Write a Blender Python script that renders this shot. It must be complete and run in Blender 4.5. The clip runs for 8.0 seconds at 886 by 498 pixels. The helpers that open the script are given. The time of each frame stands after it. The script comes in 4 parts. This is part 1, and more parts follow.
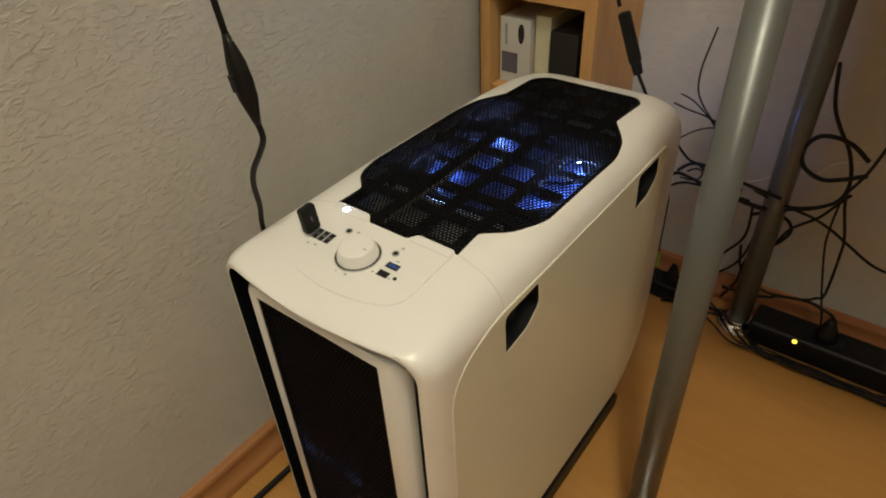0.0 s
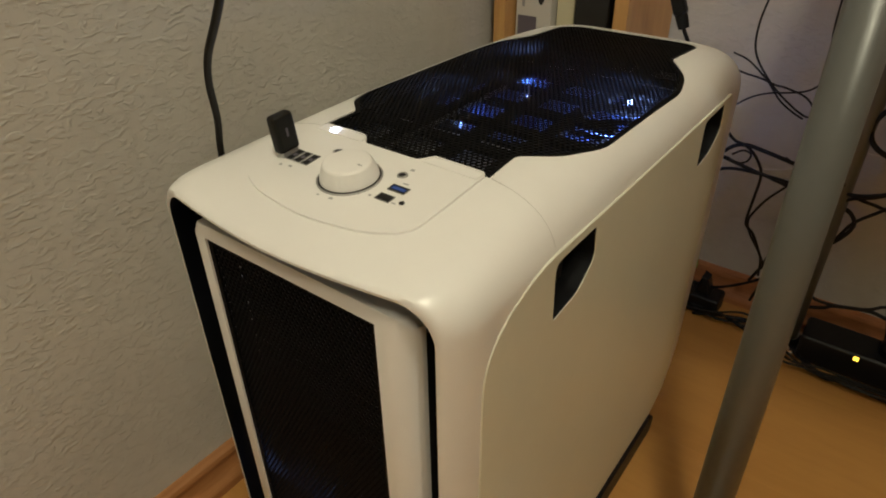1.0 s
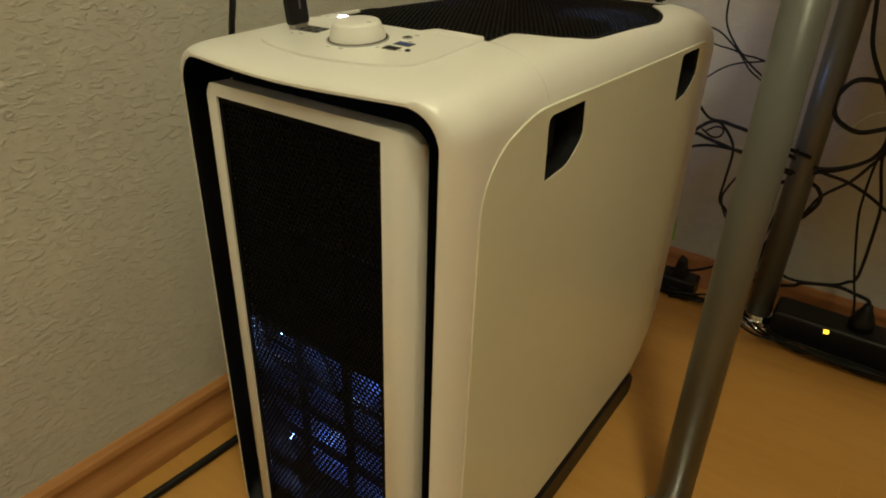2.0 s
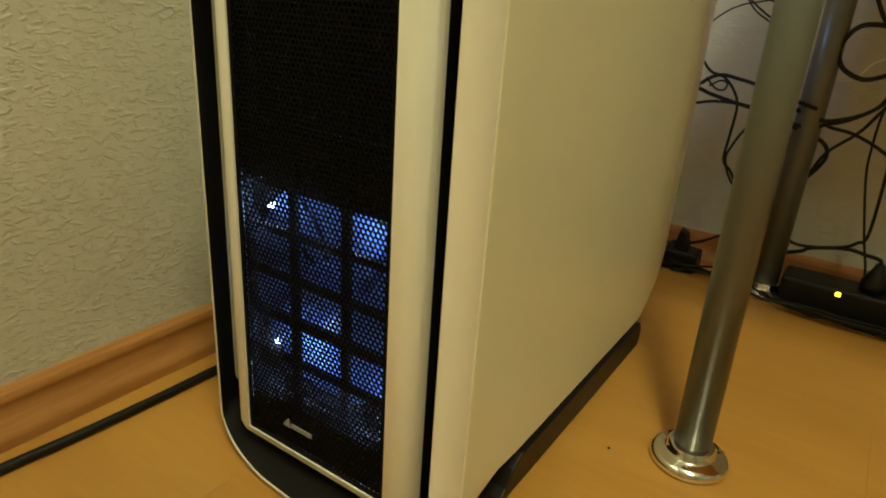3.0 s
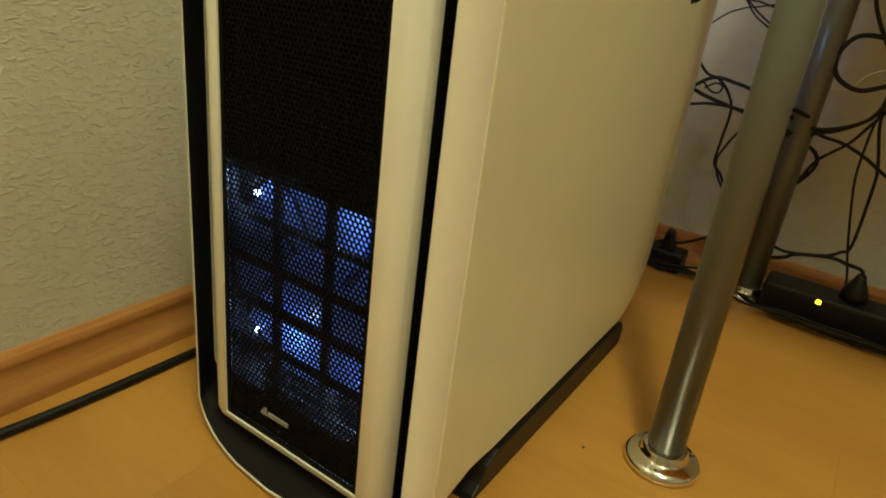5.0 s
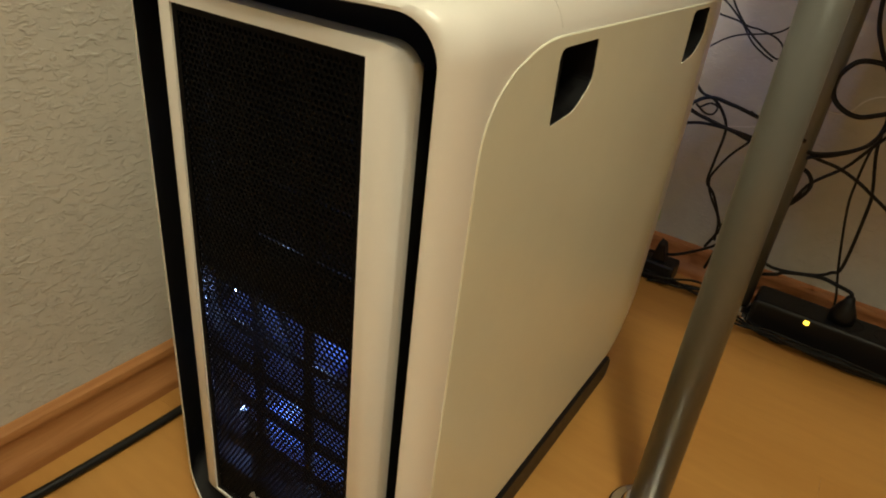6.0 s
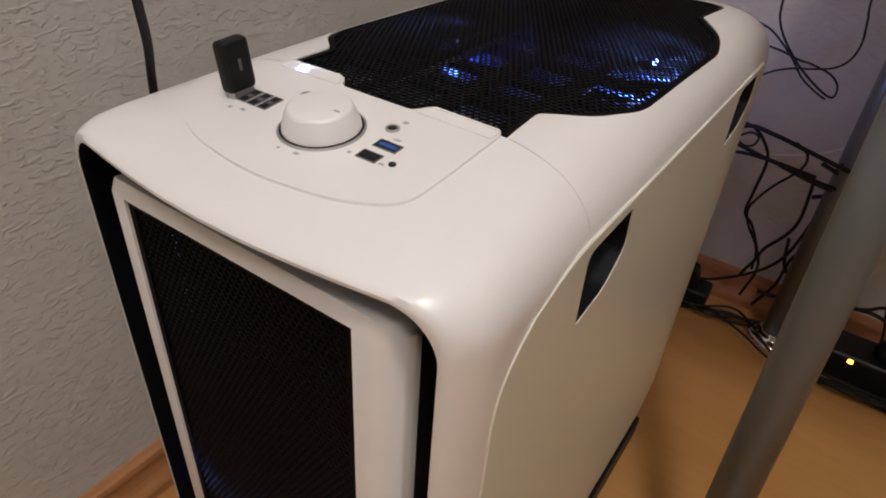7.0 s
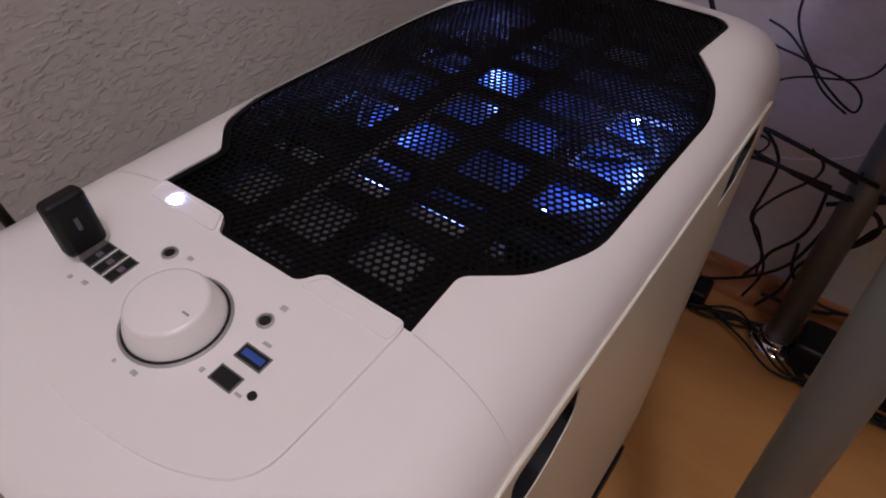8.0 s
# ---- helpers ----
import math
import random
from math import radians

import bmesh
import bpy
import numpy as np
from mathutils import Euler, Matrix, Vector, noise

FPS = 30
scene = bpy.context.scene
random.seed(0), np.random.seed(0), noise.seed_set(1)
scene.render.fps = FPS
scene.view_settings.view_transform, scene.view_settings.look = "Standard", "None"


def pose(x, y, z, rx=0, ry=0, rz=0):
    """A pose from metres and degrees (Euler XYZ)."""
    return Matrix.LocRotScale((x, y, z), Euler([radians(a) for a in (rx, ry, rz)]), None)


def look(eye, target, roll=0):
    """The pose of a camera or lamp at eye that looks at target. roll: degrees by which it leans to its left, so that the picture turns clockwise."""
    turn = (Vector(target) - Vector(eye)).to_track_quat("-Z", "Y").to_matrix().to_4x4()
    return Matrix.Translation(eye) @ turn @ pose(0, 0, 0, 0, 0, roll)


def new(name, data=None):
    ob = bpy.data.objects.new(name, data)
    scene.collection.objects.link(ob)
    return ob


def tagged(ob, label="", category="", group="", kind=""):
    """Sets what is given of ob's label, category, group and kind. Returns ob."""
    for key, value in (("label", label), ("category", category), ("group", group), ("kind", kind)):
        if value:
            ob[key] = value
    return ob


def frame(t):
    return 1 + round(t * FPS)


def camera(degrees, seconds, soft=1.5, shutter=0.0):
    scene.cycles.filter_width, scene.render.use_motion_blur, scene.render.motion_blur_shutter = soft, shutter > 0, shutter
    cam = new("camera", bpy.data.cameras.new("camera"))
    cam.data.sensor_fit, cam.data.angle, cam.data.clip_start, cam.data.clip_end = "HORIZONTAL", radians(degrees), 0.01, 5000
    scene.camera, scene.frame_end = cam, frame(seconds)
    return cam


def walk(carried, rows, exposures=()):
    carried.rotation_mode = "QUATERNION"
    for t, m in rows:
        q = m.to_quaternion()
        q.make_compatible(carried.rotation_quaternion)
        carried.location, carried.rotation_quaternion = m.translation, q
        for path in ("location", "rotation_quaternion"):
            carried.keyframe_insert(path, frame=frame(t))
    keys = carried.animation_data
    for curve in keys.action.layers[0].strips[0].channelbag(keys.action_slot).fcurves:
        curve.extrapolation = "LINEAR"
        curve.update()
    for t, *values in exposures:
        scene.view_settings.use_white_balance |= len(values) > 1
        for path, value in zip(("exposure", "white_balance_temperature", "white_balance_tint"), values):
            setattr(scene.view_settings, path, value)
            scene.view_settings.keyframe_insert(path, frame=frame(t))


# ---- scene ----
cam = camera(69.1, 8.0, soft=1.9)
PATH = [
    (0, (0.349, -0.187, 0.848), (-0.654, 1.041, -0.371), -3.2),
    (0.5, (0.291, -0.129, 0.761), (-0.704, 1.119, -0.445), -2.5),
    (1, (0.273, -0.141, 0.682), (-0.741, 1.19, -0.414), -0.8),
    (1.5, (0.29, -0.182, 0.613), (-0.735, 1.212, -0.391), 1.2),
    (1.7, (0.305, -0.201, 0.604), (-0.715, 1.211, -0.379), 1.5),
    (2.8, (0.321, -0.246, 0.436), (-0.685, 1.302, -0.333), 3.8),
    (3, (0.315, -0.251, 0.403), (-0.699, 1.304, -0.342), 3.9),
    (3.5, (0.301, -0.251, 0.35), (-0.69, 1.274, -0.482), 5.1),
    (4, (0.295, -0.256, 0.341), (-0.675, 1.255, -0.54), 5.7),
    (4.5, (0.304, -0.253, 0.36), (-0.659, 1.265, -0.515), 5.9),
    (5, (0.313, -0.244, 0.414), (-0.656, 1.314, -0.382), 7.1),
    (5.2, (0.311, -0.238, 0.437), (-0.645, 1.326, -0.362), 7.5),
    (6.3, (0.256, -0.167, 0.562), (-0.634, 1.291, -0.48), 6.3),
    (6.5, (0.236, -0.148, 0.583), (-0.655, 1.291, -0.483), 5.9),
    (7, (0.208, -0.088, 0.63), (-0.675, 1.286, -0.523), 4.2),
    (7.5, (0.185, -0.035, 0.675), (-0.666, 1.271, -0.578), 3.7),
    (8, (0.172, 0.043, 0.685), (-0.646, 1.264, -0.671), 3.0),
]
EXPOSURES = [(0.0, 0.06, 5700, 32), (1.0, -0.02, 5750, 31), (1.7, -0.09, 6100, 24), (3.0, 0.54, 6650, 2), (5.2, 0.54, 6650, 4), (6.3, 0.34, 5600, 36), (7.0, 0.18, 5100, 46), (8.0, -0.38, 5120, 62)]
walk(cam, [(t, look(eye, target, roll)) for t, eye, target, roll in PATH], EXPOSURES)

# ---- world and lights ----
world = bpy.data.worlds.new("world")
scene.world = world
world.use_nodes = True
world.node_tree.nodes["Background"].inputs[0].default_value = (0.9, 0.8, 0.6, 1)
world.node_tree.nodes["Background"].inputs[1].default_value = 0.02


def point_lamp(name, where, watts, colour, radius):
    data = bpy.data.lights.new(name, "POINT")
    data.energy, data.color, data.shadow_soft_size = watts, colour, radius
    ob = new(name, data)
    ob.location = where
    return ob


# two unseen warm bulbs, added and split to balance top and front light
point_lamp("unseen_bulb", (0.58, -0.32, 2.30), 33, (1.0, 0.96, 0.55), 0.10)
point_lamp("unseen_bulb", (1.02, -0.95, 2.40), 34, (1.0, 0.96, 0.55), 0.20)


# ---- materials ----
def material(name, colour, rough=0.5, metal=0.0, vary=0.08, scale=8.0, bump=0.0, bump_scale=200.0, coat=0.0, fine=0.0, rough_vary=0.1):
    mat = bpy.data.materials.new(name)
    mat.use_nodes = True
    nt = mat.node_tree
    N, L = nt.nodes, nt.links
    bsdf = N["Principled BSDF"]
    bsdf.inputs["Metallic"].default_value = metal
    bsdf.inputs["Coat Weight"].default_value, bsdf.inputs["Coat Roughness"].default_value = coat, 0.28
    geo = N.new("ShaderNodeTexCoord")
    big = N.new("ShaderNodeTexNoise")
    big.inputs["Scale"].default_value, big.inputs["Detail"].default_value = scale, 5
    L.new(geo.outputs["Object"], big.inputs["Vector"])
    small = N.new("ShaderNodeTexNoise")
    small.inputs["Scale"].default_value, small.inputs["Detail"].default_value = scale * 14, 4
    L.new(geo.outputs["Object"], small.inputs["Vector"])
    add = N.new("ShaderNodeMath")
    add.operation = "MULTIPLY_ADD"
    add.inputs[1].default_value = 0.35
    L.new(small.outputs["Fac"], add.inputs[0])
    L.new(big.outputs["Fac"], add.inputs[2])
    ramp = N.new("ShaderNodeMapRange")
    ramp.inputs["From Min"].default_value, ramp.inputs["From Max"].default_value = 0.4, 0.95
    ramp.inputs["To Min"].default_value, ramp.inputs["To Max"].default_value = 1 - vary, 1 + vary
    L.new(add.outputs[0], ramp.inputs["Value"])
    mul = N.new("ShaderNodeVectorMath")
    mul.operation = "SCALE"
    mul.inputs[0].default_value = colour
    L.new(ramp.outputs[0], mul.inputs["Scale"])
    L.new(mul.outputs[0], bsdf.inputs["Base Color"])
    rr = N.new("ShaderNodeMapRange")
    rr.inputs["To Min"].default_value, rr.inputs["To Max"].default_value = max(rough - rough_vary, 0.02), min(rough + rough_vary, 1)
    L.new(small.outputs["Fac"], rr.inputs["Value"])
    L.new(rr.outputs[0], bsdf.inputs["Roughness"])
    if bump:
        tex = N.new("ShaderNodeTexNoise")
        tex.inputs["Scale"].default_value, tex.inputs["Detail"].default_value = bump_scale, 3
        L.new(geo.outputs["Object"], tex.inputs["Vector"])
        b = N.new("ShaderNodeBump")
        b.inputs["Strength"].default_value, b.inputs["Distance"].default_value = bump, 0.001
        L.new(tex.outputs["Fac"], b.inputs["Height"])
        L.new(b.outputs[0], bsdf.inputs["Normal"])
    return mat


def wall_material():
    """White painted wallpaper with short raised wrinkles."""
    mat = material("wallpaper", (0.57, 0.555, 0.52), 0.75, vary=0.11, scale=4.0)
    N, L = mat.node_tree.nodes, mat.node_tree.links
    bsdf = N["Principled BSDF"]
    co = N.new("ShaderNodeTexCoord")
    stretch = N.new("ShaderNodeMapping")
    stretch.inputs["Scale"].default_value = (0.8, 0.8, 1.7)
    L.new(co.outputs["Object"], stretch.inputs["Vector"])
    warp = N.new("ShaderNodeTexNoise")
    warp.inputs["Scale"].default_value, warp.inputs["Detail"].default_value, warp.inputs["Distortion"].default_value = 125, 4, 0.7
    L.new(stretch.outputs[0], warp.inputs["Vector"])
    ridge = N.new("ShaderNodeMapRange")
    ridge.inputs["From Min"].default_value, ridge.inputs["From Max"].default_value = 0.5, 0.64
    L.new(warp.outputs["Fac"], ridge.inputs["Value"])
    patch = N.new("ShaderNodeTexNoise")
    patch.inputs["Scale"].default_value, patch.inputs["Detail"].default_value = 24, 2
    L.new(co.outputs["Object"], patch.inputs["Vector"])
    mult = N.new("ShaderNodeMath")
    mult.operation = "MULTIPLY"
    L.new(ridge.outputs[0], mult.inputs[0])
    L.new(patch.outputs["Fac"], mult.inputs[1])
    b = N.new("ShaderNodeBump")
    b.inputs["Strength"].default_value, b.inputs["Distance"].default_value = 0.75, 0.0015
    L.new(mult.outputs[0], b.inputs["Height"])
    L.new(b.outputs[0], bsdf.inputs["Normal"])
    return mat


def wood_material(name, light, dark, along=(1, 0.06, 1), scale=30.0, rough=0.38, spread=0.5):
    mat = bpy.data.materials.new(name)
    mat.use_nodes = True
    N, L = mat.node_tree.nodes, mat.node_tree.links
    bsdf = N["Principled BSDF"]
    co = N.new("ShaderNodeTexCoord")
    info = N.new("ShaderNodeObjectInfo")
    shift = N.new("ShaderNodeVectorMath")
    shift.operation = "ADD"
    L.new(co.outputs["Object"], shift.inputs[0])
    L.new(info.outputs["Random"], shift.inputs[1])
    mp = N.new("ShaderNodeMapping")
    mp.inputs["Scale"].default_value = along
    L.new(shift.outputs[0], mp.inputs["Vector"])
    grain = N.new("ShaderNodeTexNoise")
    grain.inputs["Scale"].default_value, grain.inputs["Detail"].default_value, grain.inputs["Distortion"].default_value = scale, 6, 0.6
    L.new(mp.outputs[0], grain.inputs["Vector"])
    fine = N.new("ShaderNodeTexNoise")
    fine.inputs["Scale"].default_value, fine.inputs["Detail"].default_value = scale * 9, 3
    L.new(mp.outputs[0], fine.inputs["Vector"])
    both = N.new("ShaderNodeMath")
    both.operation = "MULTIPLY_ADD"
    both.inputs[1].default_value = 0.45
    L.new(fine.outputs["Fac"], both.inputs[0])
    L.new(grain.outputs["Fac"], both.inputs[2])
    ramp = N.new("ShaderNodeValToRGB")
    ramp.color_ramp.elements[0].position, ramp.color_ramp.elements[1].position = 0.72 - spread / 2, 0.72 + spread / 2
    ramp.color_ramp.elements[0].color, ramp.color_ramp.elements[1].color = (*dark, 1), (*light, 1)
    L.new(both.outputs[0], ramp.inputs["Fac"])
    L.new(ramp.outputs[0], bsdf.inputs["Base Color"])
    rr = N.new("ShaderNodeMapRange")
    rr.inputs["To Min"].default_value, rr.inputs["To Max"].default_value = rough - 0.08, rough + 0.1
    L.new(fine.outputs["Fac"], rr.inputs["Value"])
    L.new(rr.outputs[0], bsdf.inputs["Roughness"])
    b = N.new("ShaderNodeBump")
    b.inputs["Strength"].default_value, b.inputs["Distance"].default_value = 0.12, 0.0006
    L.new(fine.outputs["Fac"], b.inputs["Height"])
    L.new(b.outputs[0], bsdf.inputs["Normal"])
    return mat


def glow(name, colour, strength):
    mat = bpy.data.materials.new(name)
    mat.use_nodes = True
    bsdf = mat.node_tree.nodes["Principled BSDF"]
    bsdf.inputs["Base Color"].default_value = (*colour, 1)
    bsdf.inputs["Emission Color"].default_value = (*colour, 1)
    bsdf.inputs["Emission Strength"].default_value = strength
    return mat


def frosted(name, colour):
    """Milky plastic that lets light through."""
    mat = bpy.data.materials.new(name)
    mat.use_nodes = True
    N, L = mat.node_tree.nodes, mat.node_tree.links
    bsdf = N["Principled BSDF"]
    bsdf.inputs["Base Color"].default_value, bsdf.inputs["Roughness"].default_value = (*colour, 1), 0.35
    tr = N.new("ShaderNodeBsdfTranslucent")
    tr.inputs["Color"].default_value = (*colour, 1)
    mix = N.new("ShaderNodeMixShader")
    mix.inputs[0].default_value = 0.55
    L.new(bsdf.outputs[0], mix.inputs[1])
    L.new(tr.outputs[0], mix.inputs[2])
    L.new(mix.outputs[0], N["Material Output"].inputs["Surface"])
    return mat


M_WALL = wall_material()
# unseen walls and ceiling kept dark in colour to cut bounced light
M_ROOM = material("low_bounce_wall", (0.30, 0.27, 0.22), 0.8, vary=0.15, scale=2.0)
M_CEIL = material("ceiling_paint", (0.45, 0.44, 0.41), 0.85, bump=0.2, bump_scale=120)
M_FLOOR = wood_material("laminate", (0.53, 0.275, 0.068), (0.39, 0.182, 0.040), along=(0.16, 1, 1), scale=11, rough=0.36, spread=0.85)
M_SKIRT = wood_material("skirting_wood", (0.52, 0.25, 0.09), (0.36, 0.15, 0.045), along=(1, 0.05, 1), scale=60, rough=0.4)
M_SKIRT_X = wood_material("skirting_wood_across", (0.50, 0.22, 0.085), (0.33, 0.13, 0.045), along=(0.05, 1, 1), scale=60, rough=0.4)
M_BEECH = wood_material("beech_veneer", (0.62, 0.36, 0.12), (0.48, 0.24, 0.07), along=(1, 1, 0.06), scale=40, rough=0.4)
M_WHITE = material("white_satin_plastic", (0.89, 0.88, 0.86), 0.34, vary=0.02, scale=5, bump=0.05, bump_scale=900, coat=0.8, rough_vary=0.04)
# white paint; its yellow tint stands in for light bounced off the floor
M_PANEL = material("bounce_tinted_white_steel", (0.79, 0.79, 0.66), 0.32, vary=0.04, scale=4, bump=0.04, bump_scale=700, coat=0.3, rough_vary=0.05)
M_BLACK = material("black_plastic", (0.007, 0.007, 0.008), 0.42, vary=0.15, scale=12, bump=0.08, bump_scale=800)
M_BLACK.node_tree.nodes["Principled BSDF"].inputs["Specular IOR Level"].default_value = 0.3
M_DARK = material("black_inside", (0.004, 0.004, 0.0045), 0.7, vary=0.2, scale=10)
M_GRILLE = material("black_painted_grille", (0.0025, 0.0025, 0.003), 0.65, vary=0.15, scale=20)
M_GRILLE.node_tree.nodes["Principled BSDF"].inputs["Specular IOR Level"].default_value = 0.1
M_STEEL = material("grey_drive_steel", (0.5, 0.5, 0.5), 0.38, metal=0.8, vary=0.12, scale=15)
M_PORT = material("dark_port_metal", (0.22, 0.22, 0.22), 0.4, metal=0.7, vary=0.1, scale=30)
M_CHROME = material("chrome", (0.82, 0.81, 0.79), 0.09, metal=1.0, vary=0.05, scale=20, rough_vary=0.03)
M_POLE = material("grey_metallic_lacquer", (0.148, 0.155, 0.149), 0.34, metal=0.3, vary=0.06, scale=9, bump=0.05, bump_scale=500)
M_CABLE = material("black_rubber", (0.006, 0.006, 0.006), 0.5, vary=0.25, scale=30)
M_CABLE.node_tree.nodes["Principled BSDF"].inputs["Specular IOR Level"].default_value = 0.3
M_CABLE_W = material("white_cable_plastic", (0.7, 0.69, 0.66), 0.45, vary=0.08, scale=30)
# milky plastic with the blue of the diode light put into its colour
M_FAN = frosted("led_tinted_fan_plastic", (0.20, 0.30, 0.62))
M_LED = glow("blue_led", (0.35, 0.55, 1.0), 22)
M_PWR = glow("power_led", (0.75, 0.85, 1.0), 25)
M_YEL = glow("yellow_neon", (1.0, 0.62, 0.03), 3.0)
M_BLUE = material("blue_port_plastic", (0.03, 0.09, 0.42), 0.4)
M_GREY = material("grey_print", (0.32, 0.32, 0.33), 0.6)
M_SEAM = material("plastic_joint", (0.60, 0.59, 0.57), 0.7)
M_GREEN = material("green_plastic", (0.20, 0.42, 0.04), 0.45)
M_CARD = material("white_carton", (0.62, 0.60, 0.56), 0.6, vary=0.06, scale=14)
M_CREAM = material("cream_carton", (0.66, 0.62, 0.42), 0.6, vary=0.08, scale=14)
M_MARK = material("pale_grey_print", (0.48, 0.48, 0.49), 0.6)
M_LABEL = material("grey_violet_print", (0.13, 0.115, 0.15), 0.5)
M_BOXBLK = material("black_carton", (0.018, 0.017, 0.017), 0.42, vary=0.2, scale=10)


# ---- mesh helpers ----
def mesh_from(name, verts, faces, smooth=False):
    me = bpy.data.meshes.new(name)
    me.from_pydata([tuple(v) for v in verts], [], faces)
    me.update()
    if smooth:
        me.polygons.foreach_set("use_smooth", [True] * len(me.polygons))
    return me


def part(name, source, mat, parent=None, label="", smooth=False, at=None):
    """Links a bmesh or a mesh as one object, under a thing or a part."""
    if isinstance(source, bmesh.types.BMesh):
        me = bpy.data.meshes.new(name)
        bmesh.ops.recalc_face_normals(source, faces=source.faces)
        source.to_mesh(me)
        source.free()
        if smooth:
            me.polygons.foreach_set("use_smooth", [True] * len(me.polygons))
    else:
        me = source
    if mat:
        me.materials.clear()
        me.materials.append(mat)
    ob = new(name, me)
    if at is not None:
        ob.matrix_basis = at
    if parent:
        ob.parent = parent
    if label:
        tagged(ob, label)
    return ob


def thing(name, label, category, where=(0, 0, 0), group="", kind=""):
    ob = new(name)
    ob.location = where
    ob.empty_display_size = 0.02
    return tagged(ob, label, category, group, kind)


def box(x0, x1, y0, y1, z0, z1, bevel=0.0, seg=2, bm=None):
    fresh = bm is None
    bm = bm or bmesh.new()
    vs = bmesh.ops.create_cube(bm, size=1.0, matrix=Matrix.Translation(((x0 + x1) / 2, (y0 + y1) / 2, (z0 + z1) / 2)) @ Matrix.Diagonal((x1 - x0, y1 - y0, z1 - z0, 1)))["verts"]
    if bevel:
        es = list({e for v in vs for e in v.link_edges})
        bmesh.ops.bevel(bm, geom=es, offset=bevel, segments=seg, affect="EDGES", profile=0.5)
    return bm


def lathe(profile, steps=40, centre=(0, 0, 0)):
    """Turns (radius, height) pairs round the z axis."""
    bm = bmesh.new()
    rings = []
    for r, z in profile:
        rings.append([bm.verts.new((centre[0] + r * math.cos(a), centre[1] + r * math.sin(a), centre[2] + z)) for a in (2 * math.pi * k / steps for k in range(steps))])
    for lo, hi in zip(rings, rings[1:]):
        for k in range(steps):
            bm.faces.new((lo[k], lo[(k + 1) % steps], hi[(k + 1) % steps], hi[k]))
    bm.faces.new(rings[0][::-1])
    bm.faces.new(rings[-1])
    return bm


def prism(outline, axis, lo, hi, bevel=0.0):
    """A plate of a flat outline: axis 'x' reads it as (y, z), 'y' as (x, z), 'z' as (x, y)."""
    def p(a, b, c):
        return {"x": (c, a, b), "y": (a, c, b), "z": (a, b, c)}[axis]
    bm = bmesh.new()
    a = [bm.verts.new(p(u, v, lo)) for u, v in outline]
    b = [bm.verts.new(p(u, v, hi)) for u, v in outline]
    n = len(a)
    caps = [bm.faces.new(a), bm.faces.new(b[::-1])]
    for k in range(n):
        bm.faces.new((a[k], b[k], b[(k + 1) % n], a[(k + 1) % n]))
    bmesh.ops.recalc_face_normals(bm, faces=bm.faces)
    if bevel:
        es = [e for f in caps for e in f.edges]
        bmesh.ops.bevel(bm, geom=es, offset=bevel, segments=2, affect="EDGES", profile=0.5)
    return bm


def rounded(corners, radius, steps=5):
    """Rounds the corners of a closed outline; radius: one number or one for each corner."""
    out, n = [], len(corners)
    for k, c in enumerate(corners):
        r = radius[k] if isinstance(radius, (list, tuple)) else radius
        c, a, b = Vector(c), Vector(corners[k - 1]), Vector(corners[(k + 1) % n])
        if r <= 0:
            out.append(tuple(c))
            continue
        p, q = c + (a - c).normalized() * r, c + (b - c).normalized() * r
        for s in range(steps + 1):
            t = s / steps
            out.append(tuple((1 - t) ** 2 * p + 2 * t * (1 - t) * c + t * t * q))
    return out


def inside(x, y, poly):
    hit = False
    for (x0, y0), (x1, y1) in zip(poly, poly[1:] + poly[:1]):
        if (y0 > y) != (y1 > y) and x < (x1 - x0) * (y - y0) / (y1 - y0) + x0:
            hit = not hit
    return hit


def inset(poly, d):
    """The outline moved inwards by d (counter-clockwise outline)."""
    n, out = len(poly), []
    for k in range(n):
        a, b, c = Vector(poly[k - 1]), Vector(poly[k]), Vector(poly[(k + 1) % n])
        u, v = (b - a).normalized(), (c - b).normalized()
        m = Vector((-u.y - v.y, u.x + v.x))
        m = m.normalized() if m.length > 1e-6 else Vector((-u.y, u.x))
        out.append(tuple(b + m * d / max(0.5, m.dot(Vector((-u.y, u.x))))))
    return out


def cut(me, cutters):
    """The mesh less the cutting bmeshes."""
    solid = bmesh.new()
    solid.from_mesh(me)
    bmesh.ops.remove_doubles(solid, verts=solid.verts, dist=1e-6)
    bmesh.ops.recalc_face_normals(solid, faces=solid.faces)
    solid.to_mesh(me)
    solid.free()
    ob = new("work", me)
    tools = []
    for bm in cutters:
        tool = bpy.data.meshes.new("tool")
        bm.to_mesh(tool)
        bm.free()
        t = new("tool", tool)
        tools.append(t)
        mod = ob.modifiers.new("cut", "BOOLEAN")
        mod.object, mod.operation, mod.solver = t, "DIFFERENCE", "EXACT"
    deps = bpy.context.evaluated_depsgraph_get()
    done = bpy.data.meshes.new_from_object(ob.evaluated_get(deps))
    for o in (ob, *tools):
        bpy.data.objects.remove(o)
    return done


def sharp_smooth(me, degrees=35):
    me.polygons.foreach_set("use_smooth", [True] * len(me.polygons))
    me.set_sharp_from_angle(angle=radians(degrees))
    return me


